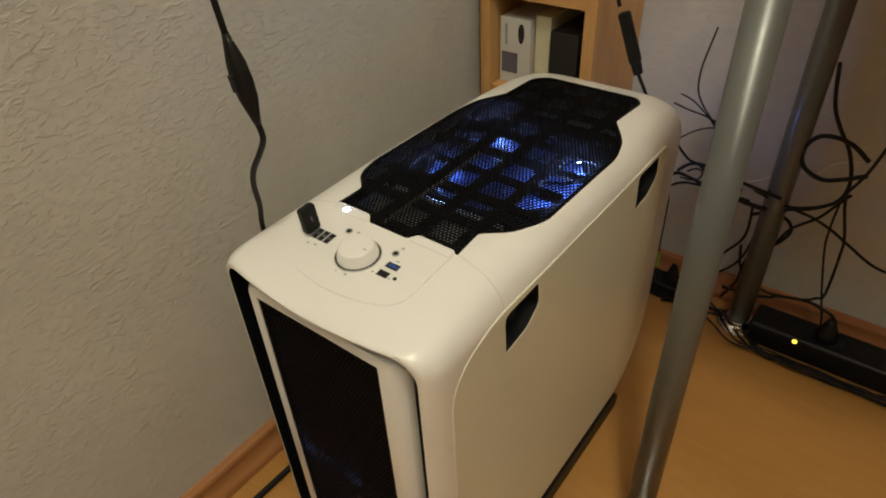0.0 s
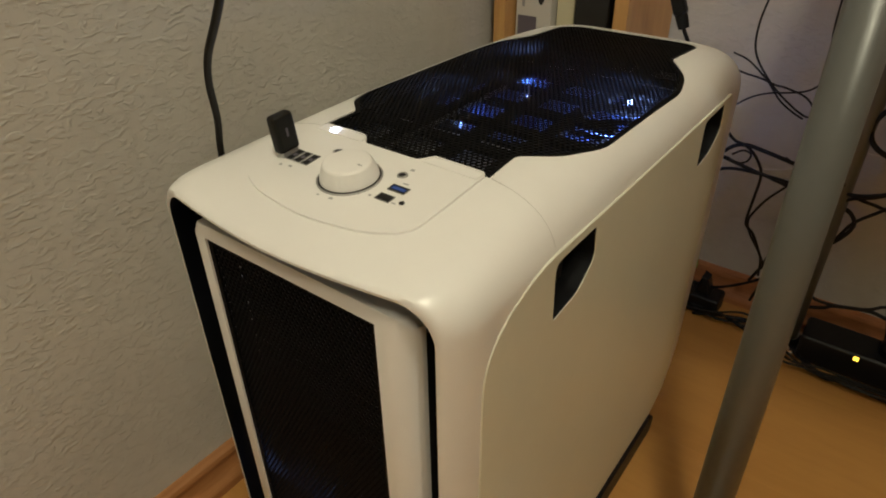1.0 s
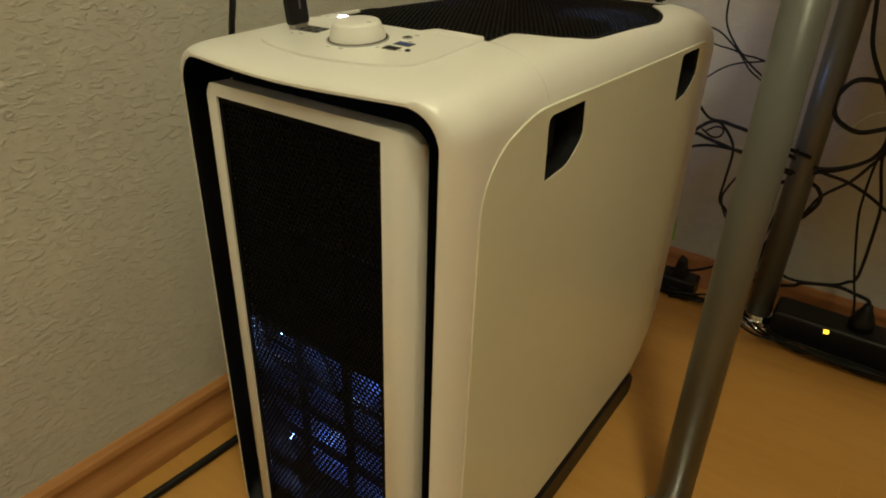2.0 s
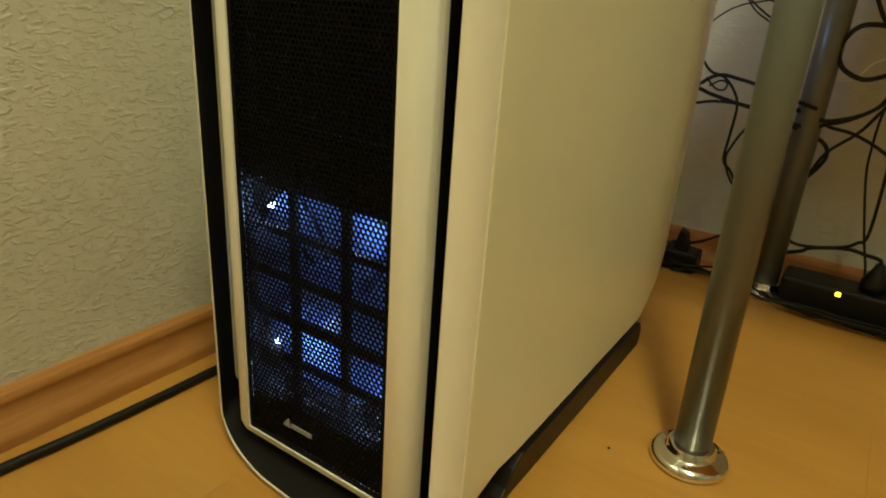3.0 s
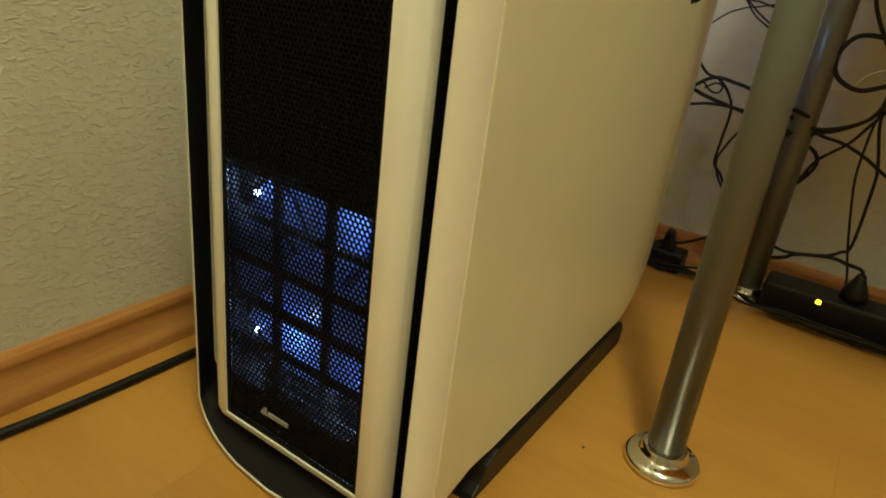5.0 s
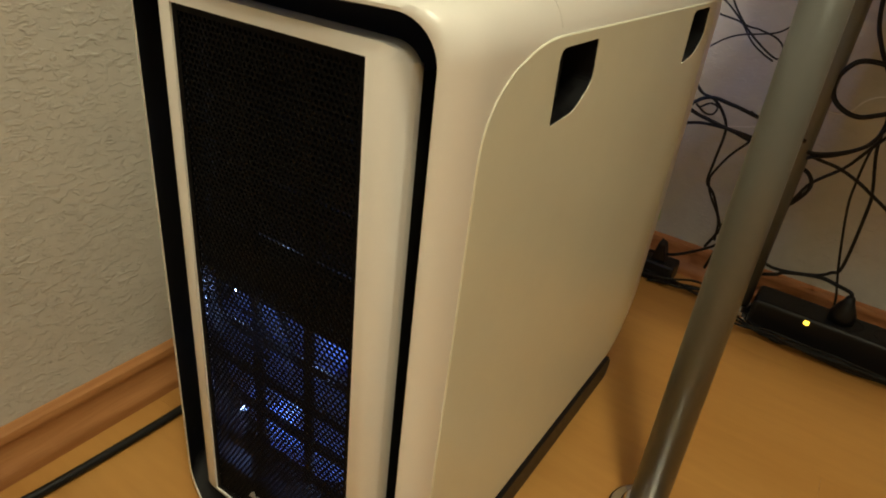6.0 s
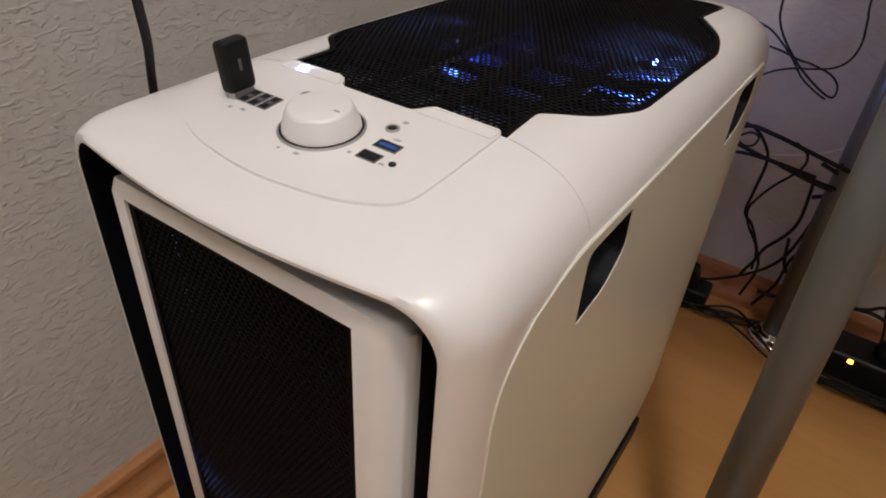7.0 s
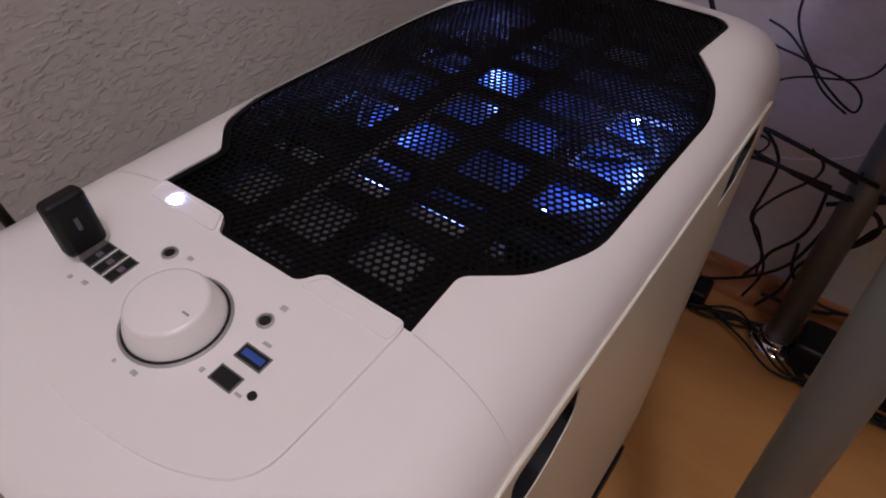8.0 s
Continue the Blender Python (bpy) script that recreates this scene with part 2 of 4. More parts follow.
def cable_mesh(points, radius, steps=8, fine=6):
    """A round cord through the points."""
    pts = [Vector(p) for p in points]
    pts = [2 * pts[0] - pts[1]] + pts + [2 * pts[-1] - pts[-2]]
    line = []
    for a, b, c, d in zip(pts, pts[1:], pts[2:], pts[3:]):
        for s in range(fine):
            t = s / fine
            line.append(0.5 * ((2 * b) + (c - a) * t + (2 * a - 5 * b + 4 * c - d) * t * t + (3 * b - a - 3 * c + d) * t ** 3))
    line.append(pts[-2])
    verts, faces = [], []
    up = Vector((0.31, 0.2, 0.93))
    for k, p in enumerate(line):
        d = (line[min(k + 1, len(line) - 1)] - line[max(k - 1, 0)]).normalized()
        u = d.cross(up).normalized() if abs(d.dot(up)) < 0.98 else d.cross(Vector((1, 0, 0))).normalized()
        up = u.cross(d).normalized()
        for s in range(steps):
            a = 2 * math.pi * s / steps
            verts.append(p + radius * (math.cos(a) * u + math.sin(a) * up))
    n = len(line)
    for k in range(n - 1):
        for s in range(steps):
            faces.append((k * steps + s, k * steps + (s + 1) % steps, (k + 1) * steps + (s + 1) % steps, (k + 1) * steps + s))
    faces.append(tuple(range(steps))[::-1])
    faces.append(tuple((n - 1) * steps + s for s in range(steps)))
    return mesh_from("cable", verts, faces, True)


def cable(label, points, radius=0.003, mat=None, name="cable", group="cables by the wall"):
    ob = part(name, cable_mesh(points, radius), mat or M_CABLE)
    return tagged(ob, label, "cable", group)


# ---- the room ----
WALL_X, WALL_Y = -0.268, 0.860
EAST, SOUTH, TOP = 2.6, -2.4, 2.5


def slab(name, x0, x1, y0, y1, z0, z1, mat, label, category):
    ob = part(name, box(x0, x1, y0, y1, z0, z1), mat)
    return tagged(ob, label, category, kind="structure")


slab("wall_west", WALL_X - 0.12, WALL_X, SOUTH - 0.12, WALL_Y + 0.12, -0.1, TOP, M_WALL, "white wall with wrinkled textured wallpaper", "wall")
slab("wall_north", WALL_X, EAST, WALL_Y, WALL_Y + 0.12, -0.1, TOP, M_WALL, "white wall with wrinkled textured wallpaper behind cables", "wall")
slab("wall_east", EAST, EAST + 0.12, SOUTH - 0.12, WALL_Y + 0.12, -0.1, TOP, M_ROOM, "plain dull wall closing the room", "wall")
slab("wall_south", WALL_X, EAST, SOUTH - 0.12, SOUTH, -0.1, TOP, M_ROOM, "plain dull wall closing the room", "wall")
slab("ceiling", WALL_X - 0.12, EAST + 0.12, SOUTH - 0.12, WALL_Y + 0.12, TOP, TOP + 0.1, M_CEIL, "plain white painted ceiling", "ceiling")
slab("floor", WALL_X, EAST, SOUTH, WALL_Y, -0.1, -0.009, M_FLOOR, "orange-brown beech laminate floor of long boards", "floor")

# skirting: a coved board with a bead on top and a broad toe, (distance from the wall, height)
SKIRT = [(0.0, 0.0), (0.0225, 0.0), (0.0230, 0.008), (0.0215, 0.0125), (0.0175, 0.0170), (0.0140, 0.0230), (0.0118, 0.0300), (0.0110, 0.0370), (0.0122, 0.0395), (0.0128, 0.0440), (0.0108, 0.0485), (0.0060, 0.0505), (0.0, 0.0510)]
skirt_w = part("baseboard_west", prism([(WALL_X + u, v) for u, v in SKIRT], "y", SOUTH, WALL_Y - 0.001), M_SKIRT)
skirt_n = part("baseboard_north", prism([(WALL_Y - u, v) for u, v in SKIRT], "x", WALL_X + 0.024, EAST), M_SKIRT_X)
for ob, label in ((skirt_w, "moulded orange-brown wooden skirting board along the wall"), (skirt_n, "moulded orange-brown wooden skirting board behind cables")):
    ob.data.polygons.foreach_set("use_smooth", [True] * len(ob.data.polygons))
    ob.data.set_sharp_from_angle(angle=radians(35))
    tagged(ob, label, "baseboard", kind="structure")


# ---- computer case ----
TOPLINE = [(0.020, 0.462), (0.036, 0.4755), (0.045, 0.4805), (0.055, 0.4840), (0.068, 0.4868), (0.085, 0.4890), (0.115, 0.492), (0.14, 0.4945), (0.17, 0.497), (0.25, 0.4985), (0.35, 0.498), (0.43, 0.496), (0.49, 0.4935), (0.55, 0.4895), (0.585, 0.4845), (0.605, 0.4785), (0.62, 0.470), (0.632, 0.455)]
LIP_Y, BOW = 0.056, 0.017
SHOULDER, CROWN = 0.023, 0.004


def centre_height(y):
    ys, zs = zip(*TOPLINE)
    return float(np.interp(y, ys, zs))


def half_width(y):
    if y < 0.085:
        return 0.1140 + 0.0165 * math.sqrt(max(0.0, 1 - ((0.085 - y) / 0.031) ** 2))
    if y > 0.50:
        return 0.1305 - 0.018 * ((y - 0.50) / 0.132) ** 2
    return 0.1305


def top_height(x, y, w=None):
    w = w or half_width(max(y, LIP_Y))
    a = min(abs(x), w)
    turn = max(0.0, (a - (w - SHOULDER)) / SHOULDER)
    front = CROWN * (a / w) ** 4 + SHOULDER * (1 - math.sqrt(max(0.0, 1 - turn * turn)))
    body = 0.043 * (1 - math.sqrt(max(0.0, 1 - (a / w) ** 5.9)))
    b = min(1.0, max(0.0, (y - 0.06) / 0.11))
    return centre_height(y) - (1 - b) * front - b * body


def low_edge(x, y):
    front = 0.003 + 0.010 * min(1.0, abs(x) / 0.118) ** 3
    rise = min(1.0, max(0.0, (y - LIP_Y) / 0.105))
    z = front + (0.034 - front) * rise ** 1.1
    if y > 0.49:
        z += 0.075 * ((y - 0.49) / 0.142) ** 1.4
    return z


def section(y, bow, shrink=0.0):
    """One ring of the shell, round the y axis: top from right to left, left side, bottom, right side."""
    w = half_width(y) - shrink
    ring = []
    for k in range(61):
        x = w * math.cos(math.pi * k / 60)
        x = w * math.copysign(abs(x / w) ** 0.55, x) if abs(x) > 1e-9 else 0.0
        yy = y - 0.7 * bow * (1 - (x / w) ** 2)
        ring.append((x, yy, top_height(x, yy, w) - shrink))
    zt = ring[-1][2]
    zb = low_edge(w, y) + shrink
    for k in range(1, 12):
        t = k / 12
        ring.append((-w, y, zt + (zb + 0.012 - zt) * t))
    for k in range(0, 41):
        a = math.pi * k / 40
        x = -w * math.copysign(abs(math.cos(a)) ** 0.4, math.cos(a))
        yy = y - 1.35 * bow * (1 - (x / w) ** 2)
        lift = 0.012 * (1 - math.sqrt(max(0.0, 1 - abs(x / w) ** 8)))
        ring.append((x, yy, low_edge(x, y) + shrink + lift))
    for k in range(1, 12):
        t = k / 12
        ring.append((w, y, zb + 0.012 + (zt - zb - 0.012) * t))
    return ring


def loft(rings, close_start=False, close_end=True):
    verts = [v for r in rings for v in r]
    n = len(rings[0])
    faces = []
    for k in range(len(rings) - 1):
        for s in range(n):
            faces.append((k * n + s, k * n + (s + 1) % n, (k + 1) * n + (s + 1) % n, (k + 1) * n + s))
    if close_start:
        faces.append(tuple(range(n))[::-1])
    if close_end:
        faces.append(tuple((len(rings) - 1) * n + s for s in range(n)))
    return verts, faces


def shell_mesh():
    ys = [LIP_Y, 0.0575, 0.060, 0.064, 0.069, 0.075, 0.082, 0.09, 0.098, 0.106, 0.118, 0.13, 0.145, 0.16, 0.18, 0.2, 0.23, 0.26, 0.3, 0.34, 0.38, 0.42, 0.46, 0.49, 0.51, 0.53, 0.55, 0.57, 0.585, 0.598, 0.608, 0.616, 0.623, 0.628, 0.632]

    def fade(y):
        return BOW * max(0.0, 1 - (y - LIP_Y) / 0.06) ** 1.5
    outer = [section(y, fade(y), 0.0012 if y == LIP_Y else 0.0) for y in ys]
    inner = [section(y, fade(y), 0.003) for y in ys[:-1]]
    verts, faces = loft(outer)
    n, m = len(outer[0]), len(verts)
    iv, jf = loft(inner)
    verts += iv
    faces += [tuple(i + m for i in f[::-1]) for f in jf]
    faces += [(s + m, (s + 1) % n + m, (s + 1) % n, s) for s in range(n)]
    return mesh_from("shell", verts, faces)


GRILLE = [(0.0235, 0.1600), (0.0305, 0.1680), (0.0755, 0.168), (0.0735, 0.203), (0.096, 0.2235), (0.1105, 0.262), (0.1120, 0.415), (0.103, 0.449), (0.078, 0.484), (0.079, 0.555), (0.066, 0.574)]
GRILLE = GRILLE + [(-x, y) for x, y in GRILLE[::-1]]
GRILLE = rounded(GRILLE, [0.002, 0.002, 0.0, 0.004, 0.012, 0.014, 0.014, 0.012, 0.003, 0.010, 0.010, 0.010, 0.010, 0.003, 0.012, 0.014, 0.014, 0.012, 0.004, 0.0, 0.002, 0.002])
HOLE = rounded([(0.163, 0.4085), (0.198, 0.4115), (0.221, 0.428), (0.217, 0.456), (0.160, 0.456)], [0.003, 0.008, 0.008, 0.003, 0.008])
HOLE2 = [(y + 0.281, z) for y, z in HOLE]

case = thing("computer_case", "large white and black computer tower case with blue-lit fans", "computer case", (0, 0.3, 0))
CASE = Matrix.Translation((0, -0.3, 0))


def cpart(name, source, mat, label="", parent=None, smooth=False, at=None):
    return part(name, source, mat, parent or case, label, smooth, (CASE @ at if at is not None else CASE) if parent is None else at)


shell = cut(shell_mesh(), [prism(GRILLE, "z", 0.40, 0.55), prism(HOLE, "x", -0.2, 0.2), prism(HOLE2, "x", -0.2, 0.2)])
cpart("shell", sharp_smooth(shell), M_WHITE, "glossy white plastic outer shell with rounded shoulders")

# black lining of the front recess, with its back plate
rings = []
for d in (0.0006, 0.012, 0.030, 0.050):
    y = LIP_Y + d
    rings.append([(x, yy, z) for x, yy, z in section(y, BOW * max(0.0, 1 - d / 0.06) ** 1.5, 0.0034)])
v, f = loft(rings)
cpart("recess_lining", sharp_smooth(mesh_from("recess_lining", v, f)), M_BLACK, "matt black lining of the front recess")

def pierced_plate(outline, holes, x0, x1, chamfer):
    """An upright plate across the x axis, with holes through it and a chamfered outer rim; outlines are (y, z)."""
    bm = bmesh.new()
    step = math.copysign(chamfer, x1 - x0)

    def loop(points, x):
        vs = [bm.verts.new((x, u, v)) for u, v in points]
        return vs, [bm.edges.new((vs[k - 1], vs[k])) for k in range(len(vs))]

    def wall(a, b):
        for k in range(len(a)):
            bm.faces.new((a[k - 1], a[k], b[k], b[k - 1]))
    back, e0 = loop(outline, x0)
    side, _ = loop(outline, x1 - step)
    front, e1 = loop(inset(outline, chamfer), x1)
    rims = [(loop(h, x0), loop(h, x1)) for h in holes]
    bmesh.ops.triangle_fill(bm, use_beauty=True, edges=e1 + [e for _, f in rims for e in f[1]])
    bmesh.ops.triangle_fill(bm, use_beauty=True, edges=e0 + [e for q, _ in rims for e in q[1]])
    wall(back, side)
    wall(side, front)
    for q, f in rims:
        wall(q[0], f[0])
    return bm


# side panels with latch openings and black latch pockets
PANEL = rounded([(0.0800, 0.043), (0.150, 0.040), (0.166, 0.0385), (0.488, 0.0385), (0.525, 0.060), (0.525, 0.4600), (0.130, 0.4635), (0.0810, 0.436)], [0.012, 0.004, 0.01, 0.012, 0.012, 0.012, 0.030, 0.030])
for side in (1, -1):
    bm = pierced_plate(PANEL, (HOLE, HOLE2), side * 0.1255, side * 0.1313, 0.0006)
    me = bpy.data.meshes.new("side_panel")
    bmesh.ops.recalc_face_normals(bm, faces=bm.faces)
    bm.to_mesh(me)
    bm.free()
    panel = cpart("side_panel", me, M_PANEL, "satin white steel side panel")
    for outline in (HOLE, HOLE2):
        big = inset(outline, 0.0003)
        bm = prism(big, "x", *sorted((side * 0.104, side * 0.1306)))
        face = max(bm.faces, key=lambda q: side * q.calc_center_median().x)
        bm.faces.remove(face)
        pocket = part("latch_pocket", bm, M_BLACK, panel, "black recessed latch pocket")
        cy, cz = sum(p[0] for p in outline) / len(outline), sum(p[1] for p in outline) / len(outline)
        part("latch", box(*sorted((side * 0.106, side * 0.116)), cy - 0.014, cy + 0.012, cz - 0.016, cz + 0.012, 0.002), M_BLACK, panel, "black latch lever")

# long foot rails
RAIL = [(0.138, 0.0), (0.490, 0.0), (0.4965, 0.006), (0.497, 0.024), (0.488, 0.034), (0.176, 0.034), (0.160, 0.026), (0.150, 0.012), (0.141, 0.006)]
for side in (1, -1):
    bm = prism(RAIL, "x", *sorted((side * 0.108, side * 0.1345)), bevel=0.0015)
    cpart("foot_rail", bm, M_BLACK, "long black plastic foot rail")


# ---- front: white frame with a perforated black grille ----
def frame_front(x):
    """How far forward the bowed white frame stands at x."""
    a = abs(x)
    return 0.0535 if a < 0.083 else 0.0535 + 0.014 * ((a - 0.083) / 0.016) ** 2.2


FZ0, FZ1, MZ0, MZ1, MX = 0.0245, 0.4615, 0.033, 0.4535, 0.0762
xs = [-0.0990, -0.0986, -0.0977, -0.0962, -0.0945, -0.0920, -0.0890, -0.0855, -0.0820, -MX]
bm = bmesh.new()
cols = xs + [-x for x in xs[::-1]]
zs = [FZ0, MZ0, MZ1, FZ1]


def frame_z(x, z):
    a = max(0.0, abs(x) - 0.078) / 0.022
    if z == FZ1:
        return z - 0.012 * a ** 3
    if z == FZ0:
        return z + 0.007 * a ** 3
    return z


front = [[bm.verts.new((x, frame_front(x) + (0.003 if z in (FZ0, FZ1) else 0.0), frame_z(x, z))) for z in zs] for x in cols]
for i in range(len(cols) - 1):
    for j in range(3):
        if j == 1 and cols[i] >= -MX - 1e-6 and cols[i + 1] <= MX + 1e-6:
            continue
        bm.faces.new((front[i][j], front[i + 1][j], front[i + 1][j + 1], front[i][j + 1]))
rim = [e for e in bm.edges if e.is_boundary]
grown = bmesh.ops.extrude_edge_only(bm, edges=rim)["geom"]
for g in grown:
    if isinstance(g, bmesh.types.BMVert):
        g.co.y = 0.0710 if abs(g.co.x) > 0.08 or g.co.z < MZ0 - 0.001 or g.co.z > MZ1 + 0.001 else 0.061
me = bpy.data.meshes.new("front_frame")
bmesh.ops.recalc_face_normals(bm, faces=bm.faces)
bm.to_mesh(me)
bm.free()
front_frame = cpart("front_frame", sharp_smooth(me, 50), M_WHITE, "white front frame with rounded uprights")


def honeycomb(outline, pitch, ratio, depth):
    """A perforated sheet in the plane of the outline: hexagonal cells, each with its hole and its wall. Gives (u, v, w) points and faces."""
    xs0, ys0 = [p[0] for p in outline], [p[1] for p in outline]
    verts, faces = [], []
    row_h = pitch * math.sqrt(3) / 2
    R = pitch / math.sqrt(3) * 1.002
    corner = [(math.cos(radians(30 + 60 * k)), math.sin(radians(30 + 60 * k))) for k in range(6)]
    j, y = 0, min(ys0)
    while y < max(ys0):
        x = min(xs0) + (pitch / 2 if j % 2 else 0)
        while x < max(xs0):
            if inside(x, y, outline):
                b = len(verts)
                for scale, w in ((1, 0), (ratio, 0), (ratio, depth)):
                    verts += [(x + R * scale * cx, y + R * scale * cy, w) for cx, cy in corner]
                for k in range(6):
                    n = (k + 1) % 6
                    faces.append((b + k, b + n, b + 6 + n, b + 6 + k))
                    faces.append((b + 6 + k, b + 6 + n, b + 12 + n, b + 12 + k))
            x += pitch
        y += row_h
        j += 1
    return verts, faces


def ring_plate(outline, width, lo, hi):
    """A flat rim along an outline: (u, v, w) points and faces."""
    inner = inset(outline, width)
    n = len(outline)
    verts = [(*p, hi) for p in outline] + [(*p, hi) for p in inner] + [(*p, lo) for p in outline] + [(*p, lo) for p in inner]
    faces = []
    for k in range(n):
        m = (k + 1) % n
        faces += [(k, m, n + m, n + k), (n + k, n + m, 3 * n + m, 3 * n + k), (2 * n + k, 2 * n + m, m, k)]
    return verts, faces


PITCH, HOLE_RATIO = 0.0043, 0.68
RECT = [(-MX, MZ0), (MX, MZ0), (MX, MZ1), (-MX, MZ1)]
v, f = honeycomb(inset(RECT, 0.001), PITCH, HOLE_RATIO, 0.0012)
grille = cpart("front_grille", mesh_from("front_grille", [(a, 0.0565 + c, b) for a, b, c in v], f), M_GRILLE, "black perforated front grille with hexagonal holes")
v, f = ring_plate(RECT, 0.0045, 0.0, 0.0012)
part("grille_rim", mesh_from("grille_rim", [(a, 0.0564 - c, b) for a, b, c in v], f), M_GRILLE, grille)
bm = box(-MX + 0.004, MX - 0.004, 0.0580, 0.0597, 0.037, 0.0755)
part("lower_plate", bm, M_DARK, grille, "plain black plate behind the lowest holes")

# small maker's mark on the lower grille: a plain sail shape and a bar
mark = prism([(-0.0335, 0.0545), (-0.0255, 0.0545), (-0.0275, 0.0625), (-0.0305, 0.0600)], "y", 0.0550, 0.0562)
badge = part("badge", mark, M_GREY, grille, "small grey sail-shaped mark")
part("badge_bar", box(-0.024, -0.001, 0.0550, 0.0562, 0.0552, 0.0590), M_GREY, badge)


def lattice(name, x0, x1, y_or_z, bars_u, bars_v, plane, width, depth, label):
    """Crossing flat bars behind a grille: plane 'y' stands upright at that y, plane 'z' lies at that z."""
    bm = bmesh.new()
    (u0, u1), (v0, v1) = x0, x1
    for u in bars_u:
        if plane == "y":
            box(u - width / 2, u + width / 2, y_or_z, y_or_z + depth, v0, v1, bm=bm)
        else:
            box(u - width / 2, u + width / 2, v0, v1, y_or_z - depth, y_or_z, bm=bm)
    for v in bars_v:
        if plane == "y":
            box(u0, u1, y_or_z + 0.0002, y_or_z + depth + 0.0002, v - width * 0.45, v + width * 0.45, bm=bm)
        else:
            box(u0, u1, v - width * 0.45, v + width * 0.45, y_or_z - depth - 0.0002, y_or_z - 0.0002, bm=bm)
    return cpart(name, bm, M_DARK, label)


lattice("filter_frame", (-0.084, 0.084), (0.035, 0.452), 0.0645, (-0.0800, -0.0265, 0.0265, 0.0800), [0.0378 + 0.0372 * k for k in range(12)], "y", 0.0075, 0.004, "black dust filter frame behind the front grille")
# closed drive bay covers above the fan
bays = cpart("bay_cover", box(-0.082, 0.082, 0.0695, 0.0740, 0.261, 0.302), M_DARK, "matt black drive bay cover")
for k in range(3):
    cpart("bay_cover", box(-0.074, 0.074, 0.0760, 0.0820, 0.304 + 0.046 * k, 0.346 + 0.046 * k, 0.002), M_BLACK, "matt black drive bay cover")


def fan(radius, depth, blades=11):
    """A large case fan facing +z: square frame with a round duct, hub and swept milky blades."""
    root = thing("case_fan", "large milky case fan lit by diodes, their blue tinted in", "fan")
    n = 64
    verts, faces = [], []
    half = radius + 0.004
    ring_i, ring_o = [], []
    for k in range(n):
        a = 2 * math.pi * k / n
        c, s = math.cos(a), math.sin(a)
        m = half / max(abs(c), abs(s))
        ring_i.append((radius * c, radius * s))
        ring_o.append((m * c, m * s))
    verts = [(*p, 0) for p in ring_i] + [(*p, 0) for p in ring_o] + [(*p, -depth) for p in ring_i] + [(*p, -depth) for p in ring_o]
    for k in range(n):
        m = (k + 1) % n
        faces += [(k, m, n + m, n + k), (2 * n + k, 2 * n + m, m, k), (n + k, n + m, 3 * n + m, 3 * n + k), (3 * n + k, 3 * n + m, 2 * n + m, 2 * n + k)]
    part("fan_frame", mesh_from("fan_frame", verts, faces), M_DARK, root, "black square fan frame")
    part("hub", lathe([(0.030, -depth), (0.031, -0.006), (0.028, -0.003), (0.0, -0.003)][:3], 32), M_FAN, root, "round milky hub with the diodes' blue tinted in", smooth=True)
    vs, fs = [], []
    for i in range(9):
        for j in range(7):
            r = 0.030 + (radius - 0.004 - 0.030) * i / 8
            sweep = 0.35 * (i / 8) ** 1.4
            span = 0.64 - 0.03 * i / 8
            a = sweep + span * j / 6
            z = -0.006 - 0.006 * (j / 6)
            vs.append((r * math.cos(a), r * math.sin(a), z))
    for i in range(8):
        for j in range(6):
            b = i * 7 + j
            fs.append((b, b + 1, b + 8, b + 7))
    blade = mesh_from("blade", vs, fs, True)
    for k in range(blades):
        part("blade", blade, M_FAN, root, at=pose(0, 0, 0, 0, 0, 360 / blades * k))
    for k in range(4):
        a = radians(45 + 90 * k)
        part("diode", lathe([(0.0024, 0), (0.0024, 0.003), (0.0012, 0.0045)], 12, (0.93 * radius * math.cos(a), 0.93 * radius * math.sin(a), -0.007)), M_LED, root, "glowing blue diode")
    return root


BLUE = (0.32, 0.53, 1.0)
FAN_F = (-0.014, 0.0855, 0.166)
f1 = fan(0.098, 0.020)
f1.matrix_basis = pose(*FAN_F, 90, 0, 0)
FAN_T = (0.008, 0.352, 0.4755)
f2 = fan(0.092, 0.020)
f2.matrix_basis = pose(*FAN_T, 0, 0, 0)
for (x, z, power) in ((-0.030, 0.112, 0.17), (-0.058, 0.243, 0.09), (0.025, 0.237, 0.09), (0.053, 0.100, 0.09)):
    point_lamp("fan_diode_light", (x, 0.0750, z), power, BLUE, 0.003)
for (x, y, power) in ((-0.044, 0.420, 0.26), (0.084, 0.388, 0.16), (0.083, 0.332, 0.16), (-0.045, 0.306, 0.14)):
    point_lamp("fan_diode_light", (x, y, 0.4765), power, BLUE, 0.003)

# a small exhaust diode at the rear of the case
cpart("diode", lathe([(0.0024, 0), (0.0024, 0.003), (0.0012, 0.0045)], 12), M_LED, "glowing blue diode", at=pose(0.085, 0.633, 0.388, -90, 0, 0))
point_lamp("rear_diode_light", (0.085, 0.645, 0.388), 0.06, BLUE, 0.003)

# added black plates that stop the front fan's light leaking past the frame
for x, y in ((-0.0955, 0.0848), (0.0915, 0.1055)):
    cpart("light_block", box(x, x + 0.002, 0.0620, y, 0.029, 0.446), M_DARK, "added black plate blocking fan light at the side")

cpart("light_block", box(-0.0955, 0.0935, 0.0620, 0.1055, 0.0265, 0.0285), M_DARK, "added black plate blocking fan light at the bottom")

